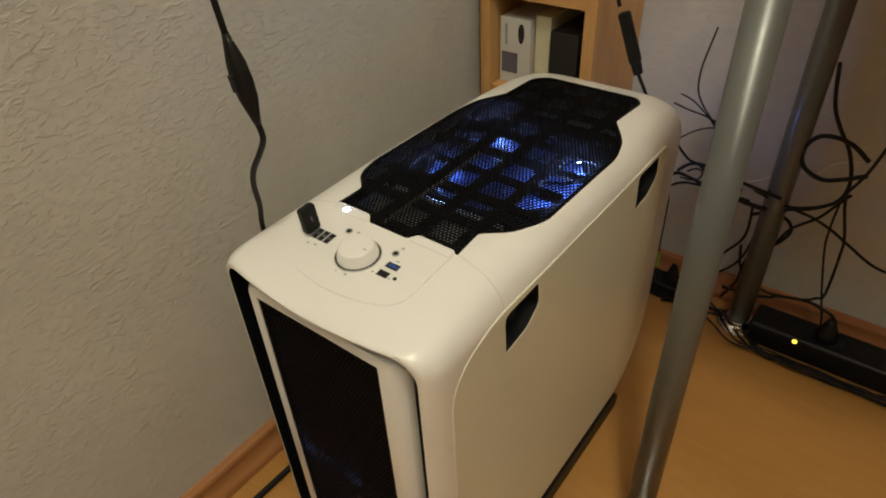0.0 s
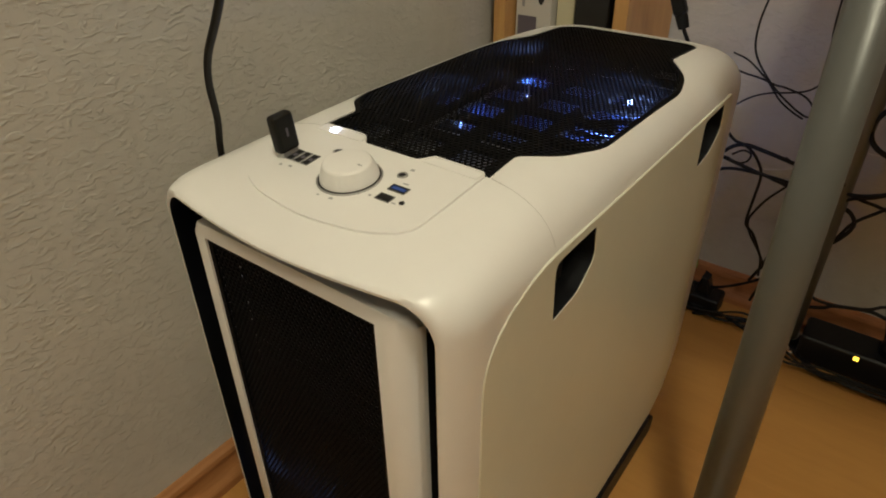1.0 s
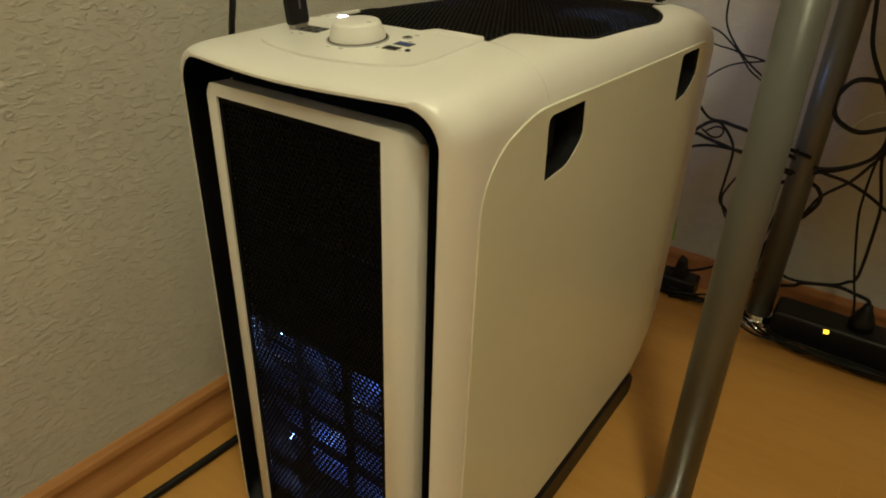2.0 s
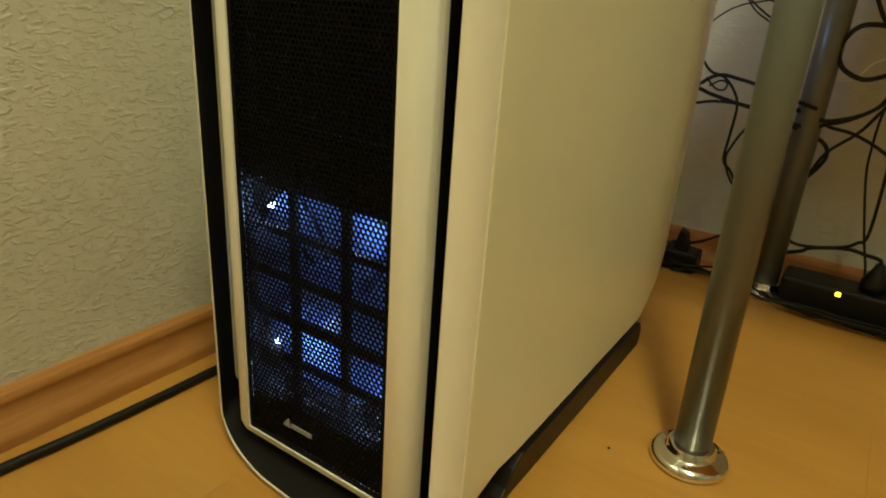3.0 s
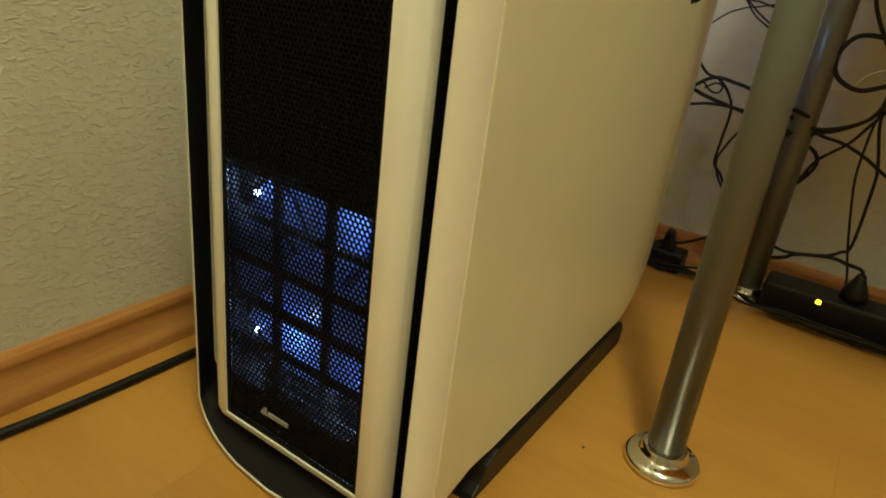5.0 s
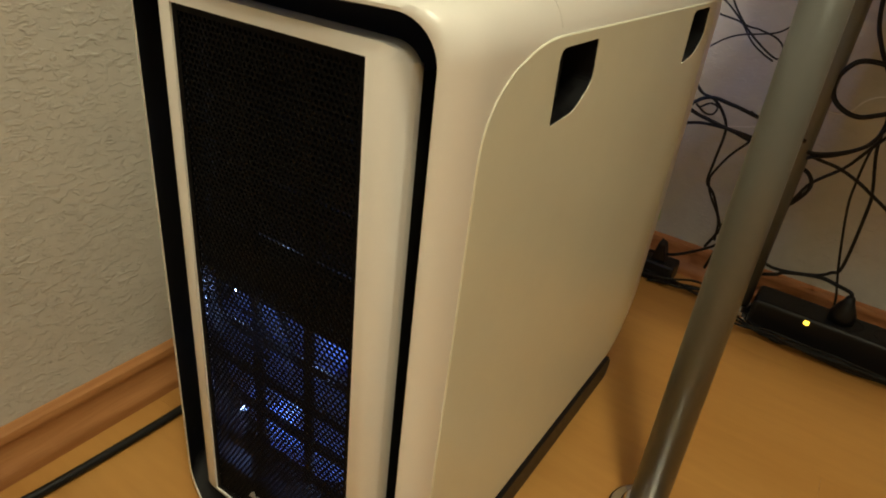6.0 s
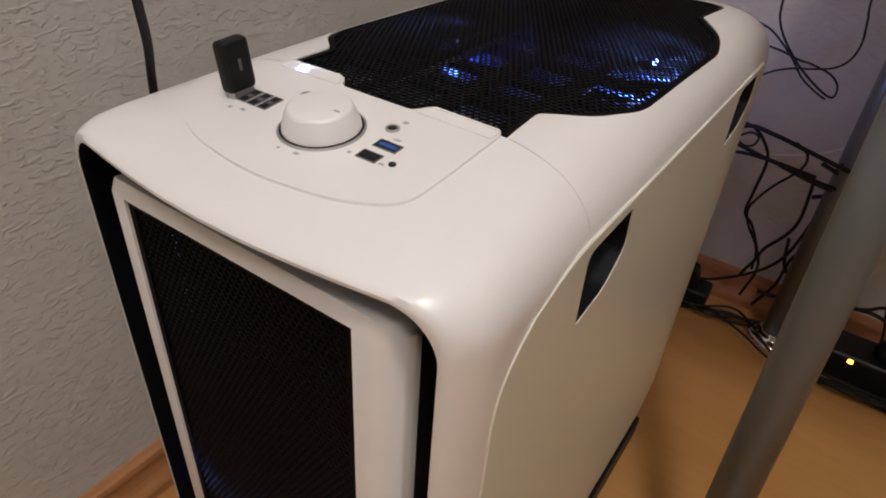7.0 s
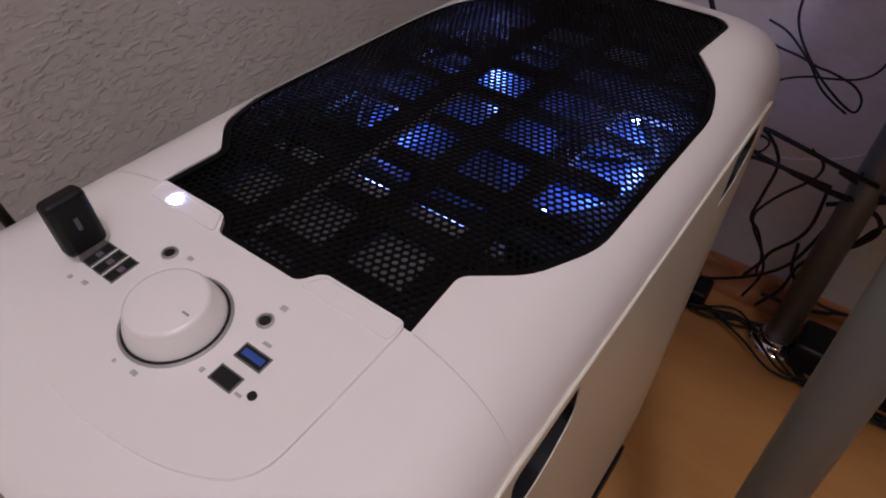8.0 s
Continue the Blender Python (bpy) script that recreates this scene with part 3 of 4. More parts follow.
# dark walls behind the fans, the steel drive cage below the front of the top grille
cpart("inner_tray", box(-0.120, 0.120, 0.110, 0.114, 0.04, 0.44), M_DARK, "black inner chassis wall")
cpart("inner_floor", box(-0.120, 0.120, 0.115, 0.600, 0.405, 0.409), M_DARK, "black inner chassis deck")
cage = cpart("drive_cage", box(-0.070, 0.070, 0.160, 0.252, 0.440, 0.4765, 0.002), M_STEEL, "grey steel drive cage")

# ---- top grille ----
TOP_DROP = 0.0022
v, f = honeycomb(inset(GRILLE, 0.0012), PITCH, HOLE_RATIO, -0.0008)
top_grille = cpart("top_grille", mesh_from("top_grille", [(a, b, top_height(a, b) - TOP_DROP + c) for a, b, c in v], f), M_GRILLE, "black perforated top grille with hexagonal holes")
v, f = ring_plate(GRILLE, 0.0042, 0.0, 0.0012)
part("grille_rim", mesh_from("grille_rim", [(a, b, top_height(a, b) - TOP_DROP + c) for a, b, c in v], f), M_GRILLE, top_grille)
lattice("filter_frame", (-0.096, 0.096), (0.170, 0.556), 0.4835, (-0.0835, -0.0365, 0.0110, 0.0580), [0.1856 + 0.0437 * k for k in range(9)], "z", 0.013, 0.004, "black dust filter frame behind the top grille")


# added pale strip imitating a line of brighter lit holes in the grille
cpart("bright_line_strip", box(-0.0245, -0.0205, 0.178, 0.345, 0.4850, 0.4872, 0.0004), M_STEEL, "thin grey strip standing in for a bright line in the top grille")

# ---- control panel on top ----
def on_top(x, y, lift=0.0):
    return (x, y, top_height(x, y) + lift)


def tilt_at(x, y):
    """The pose of a thing standing on the case's top at x, y."""
    s = (top_height(x, y + 0.004) - top_height(x, y - 0.004)) / 0.008
    return Matrix.Translation(on_top(x, y)) @ pose(0, 0, 0, math.degrees(math.atan(s)), 0, 0)


def skin(outline, lift, thick, step=0.006):
    """A thin plate that follows the case's top within an outline."""
    bm = bmesh.new()
    vs = [bm.verts.new((x, y, 0)) for x, y in outline]
    bm.faces.new(vs)
    for axis in ((1, 0, 0), (0, 1, 0)):
        for k in range(-30, 60):
            bmesh.ops.bisect_plane(bm, geom=bm.verts[:] + bm.edges[:] + bm.faces[:], plane_co=(k * step, k * step, 0), plane_no=axis)
    top = [q for q in bm.faces]
    up = bmesh.ops.extrude_face_region(bm, geom=top)["geom"]
    high = {g for g in up if isinstance(g, bmesh.types.BMVert)}
    for q in bm.verts:
        q.co.z = top_height(q.co.x, q.co.y) + (lift if q in high else lift - thick)
    return bm


PLATE = rounded([(-0.0745, 0.1655), (-0.0765, 0.132), (-0.072, 0.0915), (-0.045, 0.0790), (0.0, 0.0725), (0.045, 0.0790), (0.0715, 0.0915), (0.0730, 0.132), (0.0730, 0.1655), (0.0715, 0.1690), (0.0300, 0.1690), (0.0235, 0.1598), (-0.0235, 0.1598), (-0.0300, 0.1690), (-0.0715, 0.1690)],
                [0.002, 0.02, 0.014, 0.012, 0.02, 0.012, 0.014, 0.02, 0.002, 0.001, 0.003, 0.003, 0.003, 0.003, 0.001])
bm = skin(PLATE, 0.0016, 0.006)
me = bpy.data.meshes.new("control_panel")
bmesh.ops.recalc_face_normals(bm, faces=bm.faces)
bm.to_mesh(me)
bm.free()
control = cpart("control_panel", sharp_smooth(me, 30), M_WHITE, "white control panel with ports and a knob")
# outlines of the two clips at the rear corners of the panel
for side in (1, -1):
    clip = rounded([(side * 0.0325, 0.1675), (side * 0.0275, 0.1600), (side * 0.0705, 0.1600), (side * 0.0705, 0.1675)], 0.001)
    if side > 0:
        clip = clip[::-1]
    catch = part("clip", skin(clip, 0.0018, 0.002, 0.01), M_WHITE, control, "white release clip")
    v, f = ring_plate(clip, 0.0014, -0.001, 0.0005)
    part("clip_rim", mesh_from("clip_rim", [(a, b, top_height(a, b) + 0.0018 + c) for a, b, c in v], f), M_WHITE, catch)

knob_at = tilt_at(0.0, 0.1195) @ pose(0, 0, 0.0015)
ring = lathe([(0.0216, 0.0), (0.0218, 0.0008), (0.0208, 0.0010)], 64)
part("dial_ring", ring, M_STEEL, control, "thin grey ring round the knob", smooth=False, at=knob_at)
# unlit black band between the ring and the knob
part("dial_band", lathe([(0.0208, 0.0004), (0.0206, 0.0012), (0.0198, 0.0012)], 64), M_DARK, control, at=knob_at)
bm = lathe([(0.0196, 0.0008), (0.0192, 0.0035), (0.0166, 0.0108), (0.0160, 0.0118), (0.0150, 0.0124), (0.0145, 0.0125)], 64)
me = bpy.data.meshes.new("knob")
bmesh.ops.recalc_face_normals(bm, faces=bm.faces)
bm.to_mesh(me)
bm.free()
knob = part("knob", sharp_smooth(me, 40), M_WHITE, control, "round white fan speed knob", at=knob_at)
part("pointer", box(0.0095, 0.0130, -0.0004, 0.0004, 0.0124, 0.01275), M_GREY, knob)


def jack(x, y, r=0.0036):
    at = tilt_at(x, y) @ pose(0, 0, 0.0016)
    j = part("jack", lathe([(r, 0.0), (r, 0.0007), (r * 0.72, 0.0009), (r * 0.62, 0.0002)], 24), M_STEEL, control, "round audio socket", at=at)
    part("bore", lathe([(r * 0.60, 0.0), (r * 0.60, 0.0006), (r * 0.5, 0.0006)], 20), M_DARK, j)


jack(-0.0305, 0.1400)
jack(0.0285, 0.1385)
part("reset_button", lathe([(0.0018, 0.0), (0.0018, 0.0014), (0.0012, 0.0017)], 16), M_DARK, control, at=tilt_at(0.0485, 0.1135) @ pose(0, 0, 0.0009))


def port(x, y, w, h, tongue, name, turn=0):
    at = tilt_at(x, y) @ pose(0, 0, 0.0016, 0, 0, turn)
    rim = [(-w / 2, -h / 2), (w / 2, -h / 2), (w / 2, h / 2), (-w / 2, h / 2)]
    v, f = ring_plate(rim, 0.0006, -0.001, 0.0005)
    p = part(name, mesh_from(name, v, f), M_PORT, control, at=at)
    part("opening", box(-w / 2 + 0.0006, w / 2 - 0.0006, -h / 2 + 0.0006, h / 2 - 0.0006, -0.001, 0.00015), M_DARK, p)
    part("tongue", box(-w / 2 + 0.0016, w / 2 - 0.0016, -0.0012, 0.0016, 0.0001, 0.0005), tongue, p)
    return p


for x in (-0.0545, -0.0470, -0.0395):
    port(x, 0.1225, 0.0062, 0.0135, M_LABEL, "usb_port")
port(-0.0605, 0.1225, 0.0062, 0.0135, M_GREY, "usb_port")
port(0.0370, 0.1245, 0.0135, 0.0070, M_BLUE, "blue_usb_port")
port(0.0355, 0.1130, 0.0115, 0.0072, M_DARK, "square_port")
part("power_led", lathe([(0.0034, 0.0), (0.0032, 0.0006), (0.002, 0.0008)], 24), M_PWR, control, "glowing white power light", at=tilt_at(-0.0560, 0.1630) @ pose(0, 0, 0.0019))
# tiny printed marks beside the sockets
for x, y, w, h in ((-0.021, 0.143, 0.003, 0.002), (0.030, 0.147, 0.003, 0.0025), (0.037, 0.1315, 0.004, 0.0015), (0.0255, 0.1105, 0.002, 0.002), (0.0440, 0.1110, 0.003, 0.0012), (-0.046, 0.110, 0.003, 0.002), (-0.054, 0.1085, 0.002, 0.002), (0.0065, 0.0955, 0.003, 0.002), (-0.004, 0.0945, 0.0015, 0.0015)):
    part("printed_mark", box(-w / 2, w / 2, -h / 2, h / 2, 0, 0.00012), M_MARK, control, at=tilt_at(x, y) @ pose(0, 0, 0.0016))
# seam across the top and shoulders of the shell
for side in (1, -1):
    pts = [on_top(side * x, 0.168 - 0.006 * (x - 0.077) / 0.05, 0.0) for x in (0.077, 0.085, 0.095, 0.105, 0.113, 0.119, 0.123, 0.126, 0.1285)]
    cpart("seam", cable_mesh(pts, 0.00022, 6, 4), M_SEAM)

# ---- memory stick in the left port ----
stick = thing("memory_stick", "black plastic memory stick plugged into the case", "usb stick", on_top(-0.0605, 0.1215, 0.002))
part("body", box(-0.0045, 0.0045, -0.0088, 0.0088, 0.002, 0.029, 0.0028, 3), M_CABLE, stick, smooth=False, at=pose(0, 0, 0, 3, -5, 0))
part("collar", box(-0.0032, 0.0032, -0.0068, 0.0068, -0.003, 0.003, 0.0006), M_STEEL, stick)
part("printed_mark", box(0.0045, 0.0046, -0.0009, 0.0009, 0.013, 0.019), M_LABEL, stick, at=pose(0, 0, 0, 3, -5, 0))


# ---- table: a thin top on round legs with chrome feet ----
TABLE = (0.70, 0.608)
table = thing("table", "table on round grey metal legs with chrome feet", "table", (*TABLE, 0))
part("tabletop", box(-0.515, 0.70, -0.243, 0.243, 0.720, 0.745, 0.003), M_BEECH, table, "beech veneered tabletop")


def table_leg(x, y, lean=(0.0, 0.0), radius=0.0178):
    """A tube that leans by (x, y) for each metre of height, on a level flange."""
    tilt = Matrix.Identity(4)
    tilt[0][2], tilt[1][2] = lean
    leg = part("leg", lathe([(radius, 0.010), (radius, 0.7198)], 48), M_POLE, table, "grey lacquered steel tube", smooth=True, at=pose(x - TABLE[0], y - TABLE[1], 0))
    leg.data.transform(tilt)
    bm = lathe([(0.0340, 0.0), (0.0362, 0.0020), (0.0366, 0.0050), (0.0350, 0.0085), (0.0310, 0.0110), (0.0245, 0.0118), (0.0228, 0.0135), (0.0224, 0.0180), (0.0208, 0.0205), (0.0184, 0.0210)], 64)
    me = bpy.data.meshes.new("foot")
    bmesh.ops.recalc_face_normals(bm, faces=bm.faces)
    bm.to_mesh(me)
    bm.free()
    part("foot", sharp_smooth(me, 45), M_CHROME, leg, "polished chrome foot flange")


table_leg(0.2475, 0.308, (-0.022, 0.10), 0.0172)
table_leg(0.233, 0.788)
for y in (0.405, 0.788):
    table_leg(1.355, y)

# ---- shelf in the corner with boxes ----
SX0, SX1, SY0, SY1 = -0.246, -0.046, 0.668, 0.840
shelf = thing("wooden_shelf", "narrow beech shelf standing in the corner, holding boxes", "shelf", ((SX0 + SX1) / 2, (SY0 + SY1) / 2, 0))
OFF = Matrix.Translation((-(SX0 + SX1) / 2, -(SY0 + SY1) / 2, 0))
for x in (SX0, SX1 - 0.019):
    part("side_board", box(x, x + 0.019, SY0, SY1, 0, 0.80, 0.001), M_BEECH, shelf, at=OFF)
for z in (0.06, 0.385, 0.548, 0.781):
    part("shelf_board", box(SX0 + 0.0195, SX1 - 0.0195, SY0 + 0.003, SY1 - 0.006, z, z + 0.019, 0.001), M_BEECH, shelf, at=OFF)
part("back_board", box(SX0 + 0.0195, SX1 - 0.0195, SY1 - 0.005, SY1, 0.02, 0.799), M_BEECH, shelf, at=OFF)


def carton(name, label, x0, x1, y0, y1, z0, z1, mat):
    ob = part(name, box((x0 - x1) / 2, (x1 - x0) / 2, 0, y1 - y0, 0, z1 - z0, 0.0012), mat, at=pose((x0 + x1) / 2, y0, z0))
    return tagged(ob, label, "box", "boxes on the shelf")


white_box = carton("carton", "white cardboard box with a dark oval and a violet label", -0.222, -0.166, 0.690, 0.800, 0.4042, 0.512, M_CARD)
oval = bmesh.new()
bmesh.ops.create_circle(oval, cap_ends=True, segments=28, radius=0.016, matrix=pose(0.012, -0.0006, 0.085, 90, 0, 0) @ Matrix.Diagonal((0.36, 1, 1, 1)))
part("oval_print", oval, M_BOXBLK, white_box)
part("label_print", box(-0.024, 0.006, -0.0006, 0.0, 0.018, 0.052), M_LABEL, white_box)
part("text_bar", box(-0.018, -0.014, -0.0006, 0.0, 0.064, 0.098), M_GREY, white_box)
carton("carton", "cream cardboard packet beside a white box", -0.162, -0.135, 0.700, 0.800, 0.4042, 0.520, M_CREAM)
carton("carton", "black cardboard box with pale edges", -0.130, -0.082, 0.690, 0.800, 0.4042, 0.503, M_BOXBLK)

# ---- power strip and adapters on the floor ----
strip = thing("power_strip", "black power strip with a glowing yellow switch", "power strip", (0.40, 0.785, 0))
part("body", box(-0.145, 0.30, -0.030, 0.030, 0.001, 0.047, 0.006, 3), M_BLACK, strip)
part("switch", box(-0.0740, -0.0670, -0.0312, -0.028, 0.0365, 0.0430, 0.001), M_YEL, strip, "glowing yellow neon switch")
for k in range(4):
    part("socket", lathe([(0.019, 0), (0.019, 0.001), (0.017, 0.001), (0.017, 0.0004)], 32, (-0.02 + 0.05 * k, 0, 0.0469)), M_DARK, strip)


def plug(x, y, z, label, turn=0):
    p = thing("mains_plug", label, "plug", (x, y, z))
    p.rotation_euler = (0, 0, radians(turn))
    part("body", lathe([(0.017, 0.0), (0.0175, 0.012), (0.012, 0.024), (0.008, 0.032), (0.0055, 0.040)], 24), M_BLACK, p, smooth=True)
    return p


plug(0.368, 0.785, 0.0475, "black round mains plug in a power strip")
adapter = thing("mains_adapter", "black mains adapter lying by the wall", "adapter", (0.100, 0.800, 0))
part("body", box(-0.045, 0.030, -0.022, 0.022, 0.0, 0.034, 0.005, 3), M_BLACK, adapter)
part("plug_top", prism([(-0.012, 0.033), (0.012, 0.033), (0.004, 0.062), (-0.006, 0.066)], "y", -0.012, 0.012, 0.002), M_BLACK, adapter)

crumb = part("crumb", lathe([(0.0010, 0.0), (0.0014, 0.0008), (0.0008, 0.0016)], 8), M_DARK, at=pose(0.1805, 0.274, 0))
tagged(crumb, "tiny dark crumb lying on the laminate floor", "crumb")

# ---- cables ----
lead = "thin black cable hanging in front of the wall"
thick = "thick black cable looped in front of the wall"
hang = "black cable hanging down beside the computer case"
cable(hang, [(-0.095, 0.086, 0.95), (-0.090, 0.088, 0.85), (-0.080, 0.089, 0.74), (-0.0745, 0.09, 0.688)], 0.0027)
cable(hang, [(-0.0610, 0.090, 0.622), (-0.0600, 0.091, 0.607), (-0.0740, 0.094, 0.588), (-0.0960, 0.098, 0.562), (-0.1080, 0.102, 0.540), (-0.1180, 0.109, 0.510), (-0.1350, 0.117, 0.478), (-0.150, 0.125, 0.42), (-0.185, 0.135, 0.22), (-0.215, 0.14, 0.06), (-0.225, 0.18, 0.006)], 0.0027)
switch = thing("cord_switch", "black inline cord switch hanging on its cable", "switch", (-0.0678, 0.09, 0.655))
sw = lathe([(0.0032, -0.036), (0.0052, -0.028), (0.0088, -0.014), (0.0098, 0.0), (0.0088, 0.014), (0.0052, 0.028), (0.0032, 0.036)], 24)
part("body", sw, M_CABLE, switch, smooth=True, at=pose(0, 0, 0, 0, -11, 0) @ Matrix.Diagonal((1.0, 0.8, 1, 1)))
part("rocker", box(-0.004, 0.004, -0.0092, -0.006, -0.007, 0.007, 0.001), M_BLACK, switch, at=pose(0, 0, 0, 0, -11, 0))
cable("black cable lying on the floor along the skirting", [(-0.235, -0.40, 0.005), (-0.224, -0.2, 0.005), (-0.219, -0.095, 0.005), (-0.212, -0.01, 0.005), (-0.209, 0.11, 0.005), (-0.212, 0.25, 0.005), (-0.215, 0.45, 0.005)], 0.0048, group="cables on the floor")
cable("black cable with an inline adapter hanging beside the shelf", [(-0.060, 0.66, 0.72), (-0.030, 0.662, 0.62), (-0.012, 0.664, 0.565)], 0.0028)
brick = thing("cord_adapter", "black inline adapter hanging on its cable", "adapter", (0.008, 0.665, 0.525))
part("body", box(-0.008, 0.008, -0.007, 0.007, -0.036, 0.036, 0.004, 3), M_CABLE, brick, at=pose(0, 0, 0, 0, -22, 0))
part("sleeve", lathe([(0.0065, -0.052), (0.0075, -0.036), (0.004, -0.033)], 16), M_CABLE, brick, at=pose(0, 0, 0, 0, -22, 0))
cable("black cable with an inline adapter hanging beside the shelf", [(0.027, 0.666, 0.476), (0.045, 0.668, 0.44), (0.06, 0.67, 0.38), (0.062, 0.68, 0.25)], 0.0024)

cable(thick, [(0.330, 0.782, 0.372), (0.308, 0.78, 0.390), (0.286, 0.78, 0.397), (0.261, 0.78, 0.393), (0.247, 0.78, 0.370), (0.250, 0.78, 0.349), (0.262, 0.78, 0.336), (0.284, 0.78, 0.329), (0.307, 0.78, 0.337), (0.335, 0.78, 0.352)], 0.0033)
cable(thick, [(0.255, 0.782, 0.50), (0.266, 0.782, 0.444), (0.281, 0.784, 0.412), (0.302, 0.786, 0.380), (0.315, 0.786, 0.346), (0.318, 0.784, 0.321), (0.311, 0.782, 0.299), (0.289, 0.78, 0.282), (0.258, 0.778, 0.271), (0.237, 0.778, 0.273), (0.20, 0.775, 0.285)], 0.0028)
cable(lead, [(0.156, 0.75, 0.278), (0.200, 0.765, 0.262), (0.234, 0.78, 0.253), (0.253, 0.78, 0.264), (0.278, 0.78, 0.274), (0.306, 0.78, 0.294), (0.320, 0.78, 0.321), (0.335, 0.78, 0.36), (0.35, 0.78, 0.43)], 0.0023)
cable(lead, [(0.22, 0.775, 0.292), (0.252, 0.79, 0.264), (0.288, 0.79, 0.257), (0.318, 0.79, 0.245), (0.347, 0.79, 0.228), (0.39, 0.79, 0.205), (0.44, 0.79, 0.20)], 0.0023)
cable(lead, [(0.325, 0.792, 0.31), (0.313, 0.79, 0.290), (0.295, 0.79, 0.259), (0.265, 0.79, 0.227), (0.251, 0.79, 0.195), (0.229, 0.795, 0.160), (0.213, 0.80, 0.130), (0.208, 0.805, 0.079), (0.19, 0.81, 0.03)], 0.0023)
cable(thick, [(0.205, 0.79, 0.232), (0.232, 0.79, 0.245), (0.256, 0.79, 0.240), (0.266, 0.79, 0.222), (0.255, 0.79, 0.196), (0.232, 0.792, 0.166), (0.218, 0.796, 0.125), (0.220, 0.80, 0.085)], 0.0028)
cable(lead, [(0.320, 0.802, 0.31), (0.315, 0.80, 0.285), (0.315, 0.80, 0.239), (0.319, 0.80, 0.200), (0.338, 0.80, 0.120), (0.352, 0.798, 0.073), (0.355, 0.795, 0.05)], 0.0017)
cable(lead, [(0.318, 0.80, 0.32), (0.322, 0.80, 0.286), (0.337, 0.80, 0.235), (0.341, 0.80, 0.204), (0.343, 0.80, 0.121), (0.333, 0.80, 0.106), (0.314, 0.80, 0.094), (0.265, 0.80, 0.084), (0.239, 0.80, 0.093), (0.21, 0.80, 0.115), (0.20, 0.80, 0.16)], 0.0023)
cable(thick, [(0.19, 0.80, 0.062), (0.238, 0.80, 0.066), (0.267, 0.80, 0.075), (0.280, 0.80, 0.084), (0.322, 0.80, 0.094), (0.348, 0.795, 0.093), (0.366, 0.787, 0.092), (0.368, 0.785, 0.080)], 0.0028)
cable(lead, [(0.075, 0.74, 0.352), (0.082, 0.745, 0.338), (0.098, 0.75, 0.320), (0.116, 0.75, 0.315), (0.133, 0.752, 0.298), (0.142, 0.755, 0.275), (0.140, 0.758, 0.230), (0.139, 0.762, 0.196), (0.152, 0.765, 0.180), (0.166, 0.77, 0.151), (0.177, 0.78, 0.120), (0.178, 0.79, 0.09), (0.17, 0.80, 0.045)], 0.0020)
cable(thick, [(0.086, 0.742, 0.300), (0.10, 0.75, 0.312), (0.116, 0.75, 0.317), (0.137, 0.75, 0.314), (0.154, 0.75, 0.311), (0.19, 0.758, 0.300), (0.24, 0.77, 0.285)], 0.0027)
cable(thick, [(0.070, 0.70, 0.298), (0.086, 0.74, 0.296), (0.104, 0.75, 0.289), (0.136, 0.75, 0.282), (0.156, 0.752, 0.278), (0.19, 0.76, 0.268), (0.229, 0.775, 0.258)], 0.0027)
cable(lead, [(0.070, 0.70, 0.275), (0.089, 0.745, 0.275), (0.114, 0.75, 0.280), (0.156, 0.75, 0.280), (0.20, 0.76, 0.272)], 0.0022)
cable(lead, [(0.105, 0.70, 0.315), (0.114, 0.725, 0.300), (0.122, 0.74, 0.298), (0.124, 0.745, 0.307), (0.113, 0.748, 0.309), (0.100, 0.748, 0.300)], 0.0014)
cable(lead, [(0.165, 0.755, 0.310), (0.182, 0.755, 0.298), (0.181, 0.755, 0.278), (0.159, 0.755, 0.246), (0.146, 0.76, 0.219), (0.141, 0.762, 0.200), (0.148, 0.77, 0.175), (0.168, 0.778, 0.140), (0.172, 0.79, 0.10)], 0.0017)
cable("thin black cable hanging from the rear of the case", [(0.092, 0.62, 0.310), (0.101, 0.66, 0.306), (0.099, 0.68, 0.285), (0.100, 0.68, 0.243), (0.1, 0.68, 0.202), (0.101, 0.68, 0.176)], 0.0012)
tag = part("cable_tag", box(-0.0022, 0.0022, -0.0012, 0.0012, -0.030, 0.0, 0.0008), M_GREEN, at=pose(0.101, 0.68, 0.180, 0, -4, 0))
tagged(tag, "small green plastic tag on a thin cable", "tag")
cable(lead, [(0.070, 0.67, 0.350), (0.082, 0.68, 0.372), (0.095, 0.69, 0.384), (0.116, 0.69, 0.402), (0.135, 0.69, 0.411), (0.153, 0.69, 0.415), (0.173, 0.69, 0.421), (0.185, 0.69, 0.432), (0.189, 0.69, 0.450), (0.186, 0.69, 0.471), (0.181, 0.69, 0.50), (0.18, 0.69, 0.60)], 0.0011)
cable(lead, [(0.115, 0.69, 0.55), (0.106, 0.69, 0.50), (0.105, 0.69, 0.475), (0.108, 0.69, 0.458), (0.117, 0.69, 0.442), (0.133, 0.69, 0.424), (0.149, 0.69, 0.410), (0.172, 0.69, 0.395), (0.184, 0.69, 0.392), (0.184, 0.691, 0.404), (0.173, 0.692, 0.414), (0.151, 0.692, 0.420), (0.140, 0.692, 0.421), (0.121, 0.692, 0.426), (0.100, 0.69, 0.430), (0.08, 0.68, 0.44)], 0.0012)
cable(lead, [(0.085, 0.688, 0.452), (0.105, 0.688, 0.445), (0.130, 0.689, 0.425), (0.148, 0.690, 0.405), (0.165, 0.69, 0.394), (0.178, 0.69, 0.388)], 0.0011)
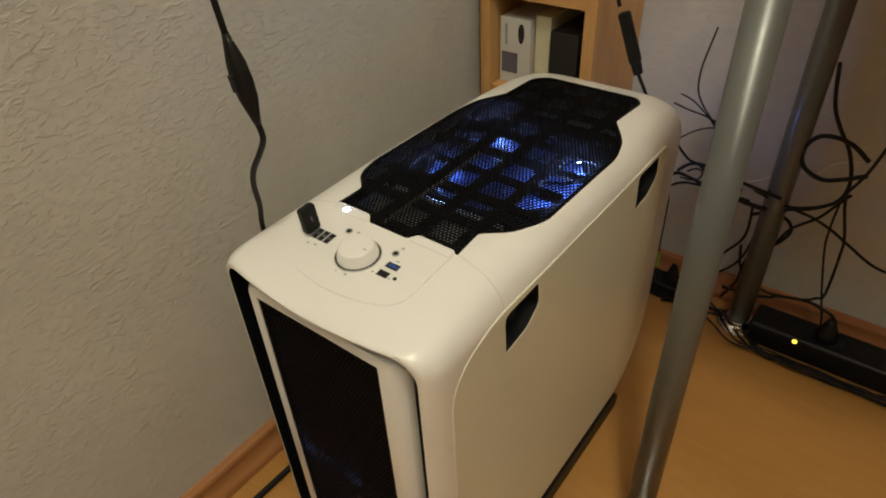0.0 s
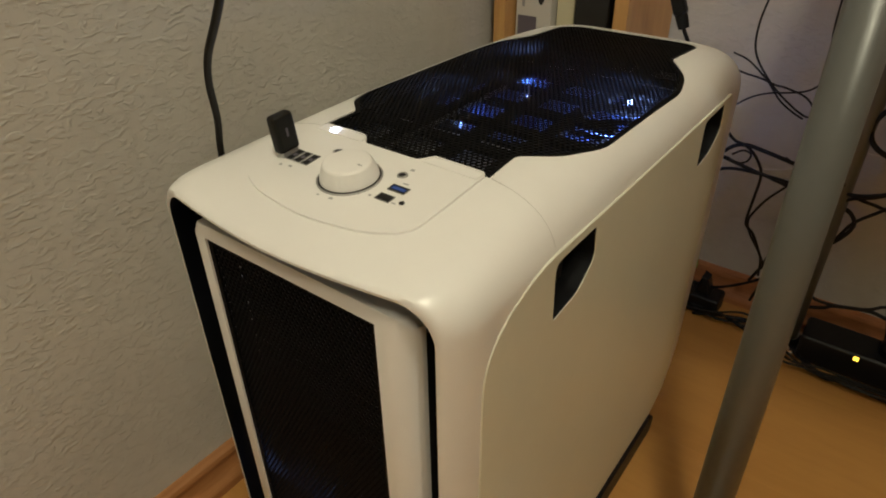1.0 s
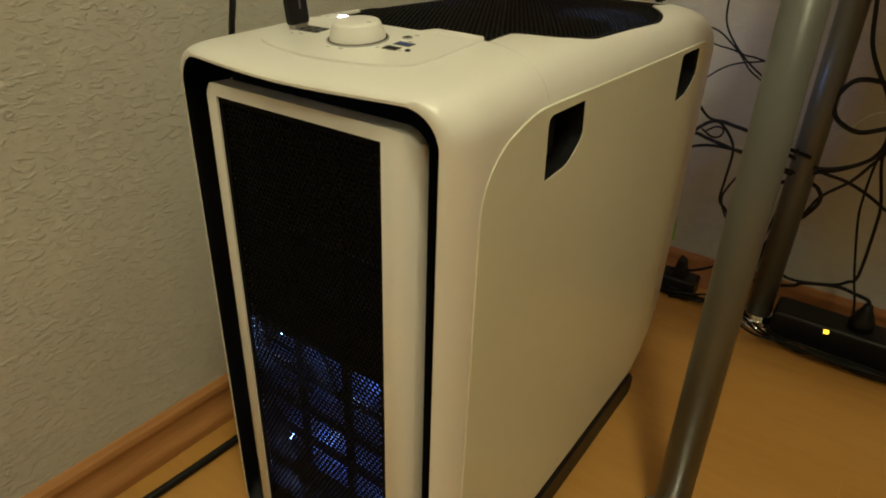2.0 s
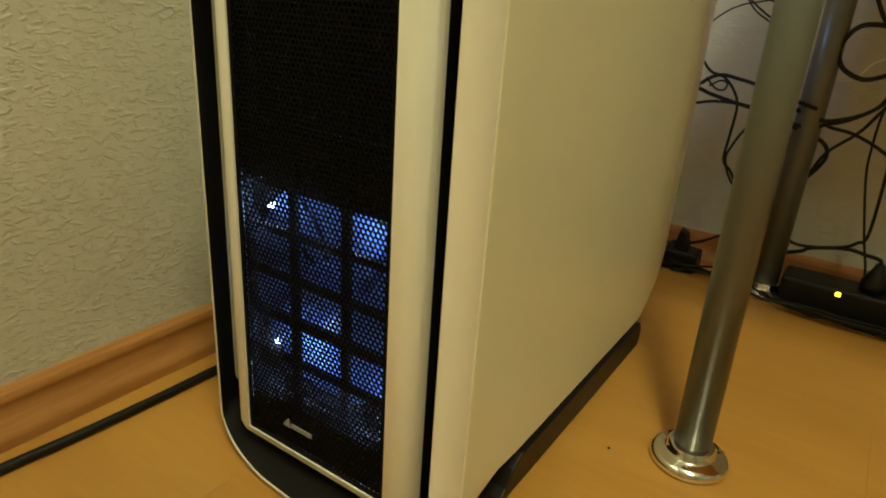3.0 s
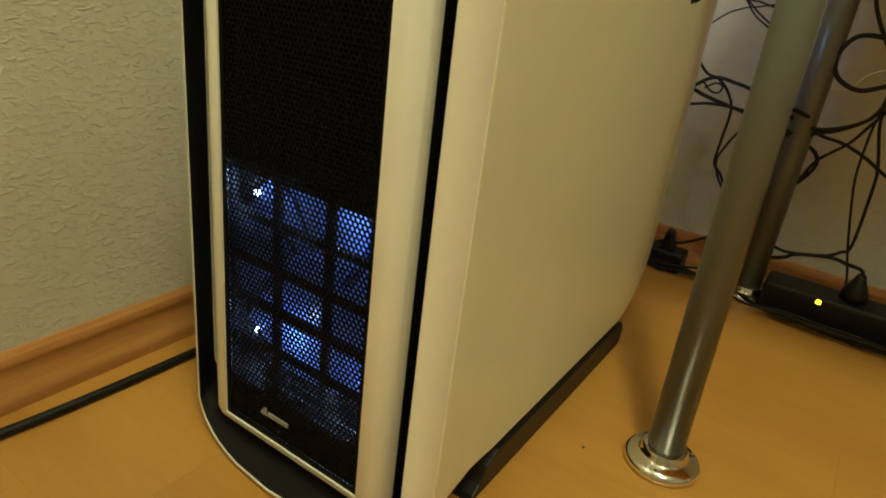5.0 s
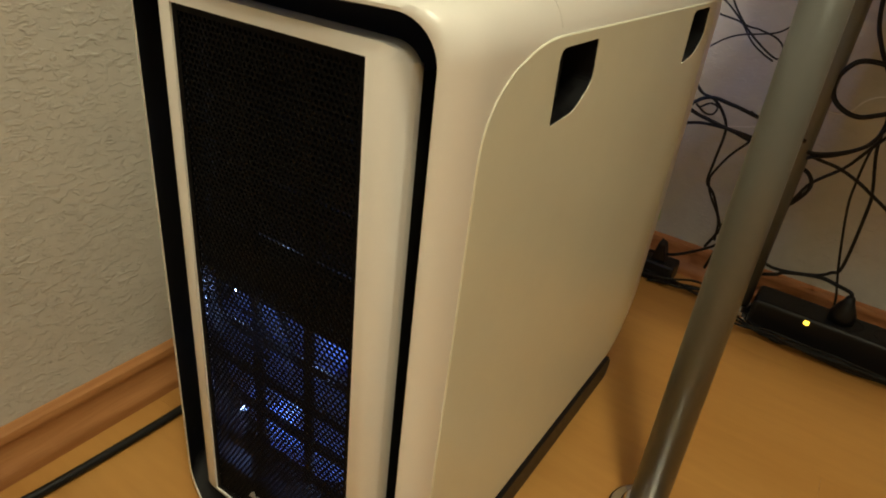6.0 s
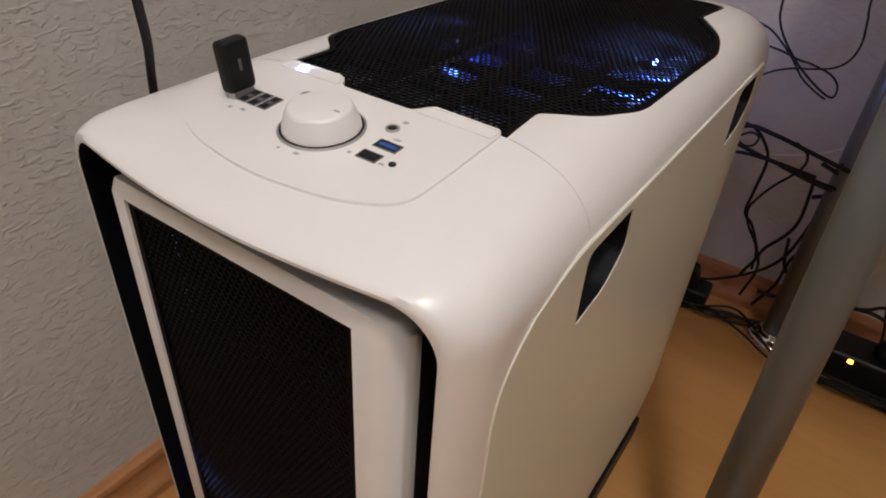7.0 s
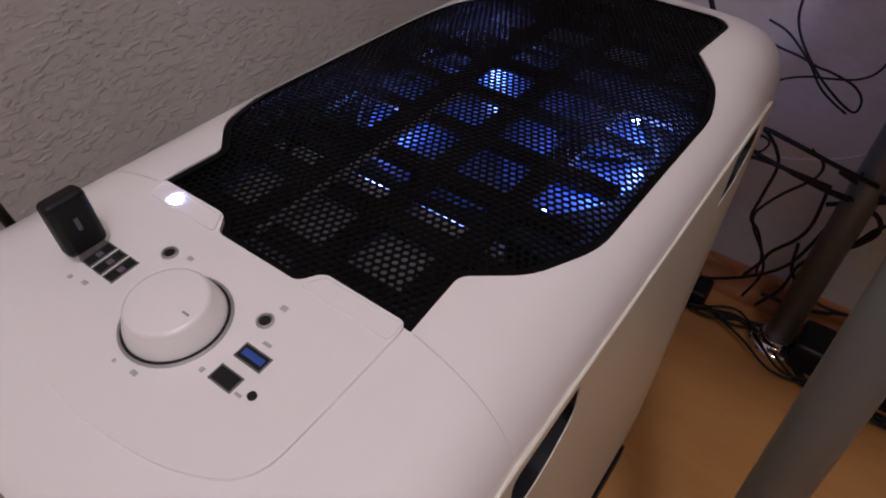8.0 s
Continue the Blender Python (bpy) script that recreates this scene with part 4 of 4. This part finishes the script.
cable(lead, [(0.200, 0.80, 0.245), (0.203, 0.80, 0.195), (0.196, 0.80, 0.165), (0.177, 0.80, 0.133), (0.172, 0.80, 0.112), (0.160, 0.80, 0.08)], 0.0023)
cable(lead, [(0.082, 0.80, 0.041), (0.115, 0.80, 0.047), (0.15, 0.80, 0.068), (0.182, 0.80, 0.096), (0.202, 0.80, 0.125), (0.212, 0.80, 0.160), (0.222, 0.79, 0.23)], 0.0022)
cable("thin white cord across the wall", [(0.12, 0.77, 0.275), (0.16, 0.78, 0.281), (0.20, 0.79, 0.295), (0.24, 0.795, 0.322), (0.27, 0.795, 0.326), (0.29, 0.795, 0.350), (0.32, 0.795, 0.362), (0.36, 0.795, 0.37)], 0.0010, M_CABLE_W)
flo = "black cable in a tangle on the floor by the wall"
rnd = random.Random(5)
for k in range(6):
    pts = []
    for i in range(9):
        x = 0.085 + 0.05 * i + rnd.uniform(-0.012, 0.012)
        y = 0.795 - 0.018 * math.sin(i * 0.9 + k) - 0.006 * k + rnd.uniform(-0.01, 0.01)
        if x > 0.24:
            y = 0.742 - 0.004 * k + rnd.uniform(-0.006, 0.004)
        pts.append((x, min(y, 0.83), 0.0055 + 0.004 * (k % 3) + rnd.uniform(0, 0.004)))
    cable(flo, pts, 0.0022 - 0.0002 * (k % 3), group="cables on the floor")

# ---- floor boards, each a piece of the floor ----
floor = bpy.data.objects["floor"]
bw, bl = 0.193, 1.28
plank = box(0.0001, bl - 0.0001, 0.00006, bw - 0.00006, -0.008, 0.0)
plank_me = bpy.data.meshes.new("floor_board")
plank.to_mesh(plank_me)
plank.free()
row = 0
y = SOUTH
while y < WALL_Y - 0.001:
    x = WALL_X + 0.001 - ((row * 0.41) % bl)
    deep = min(bw, WALL_Y - y)
    while x < EAST - 0.01:
        x0, x1 = max(x, WALL_X), min(x + bl, EAST)
        if x1 - x0 > 0.002:
            me = plank_me
            if x1 - x0 < bl - 0.001 or deep < bw - 0.001:
                me = bpy.data.meshes.new("floor_board")
                cut_board = box(0.0001, x1 - x0 - 0.0001, 0.00006, deep - 0.00006, -0.008, 0.0)
                cut_board.to_mesh(me)
                cut_board.free()
            part("floor_board", me, M_FLOOR, floor, at=pose(x0, y, 0))
        x += bl
    y += bw
    row += 1
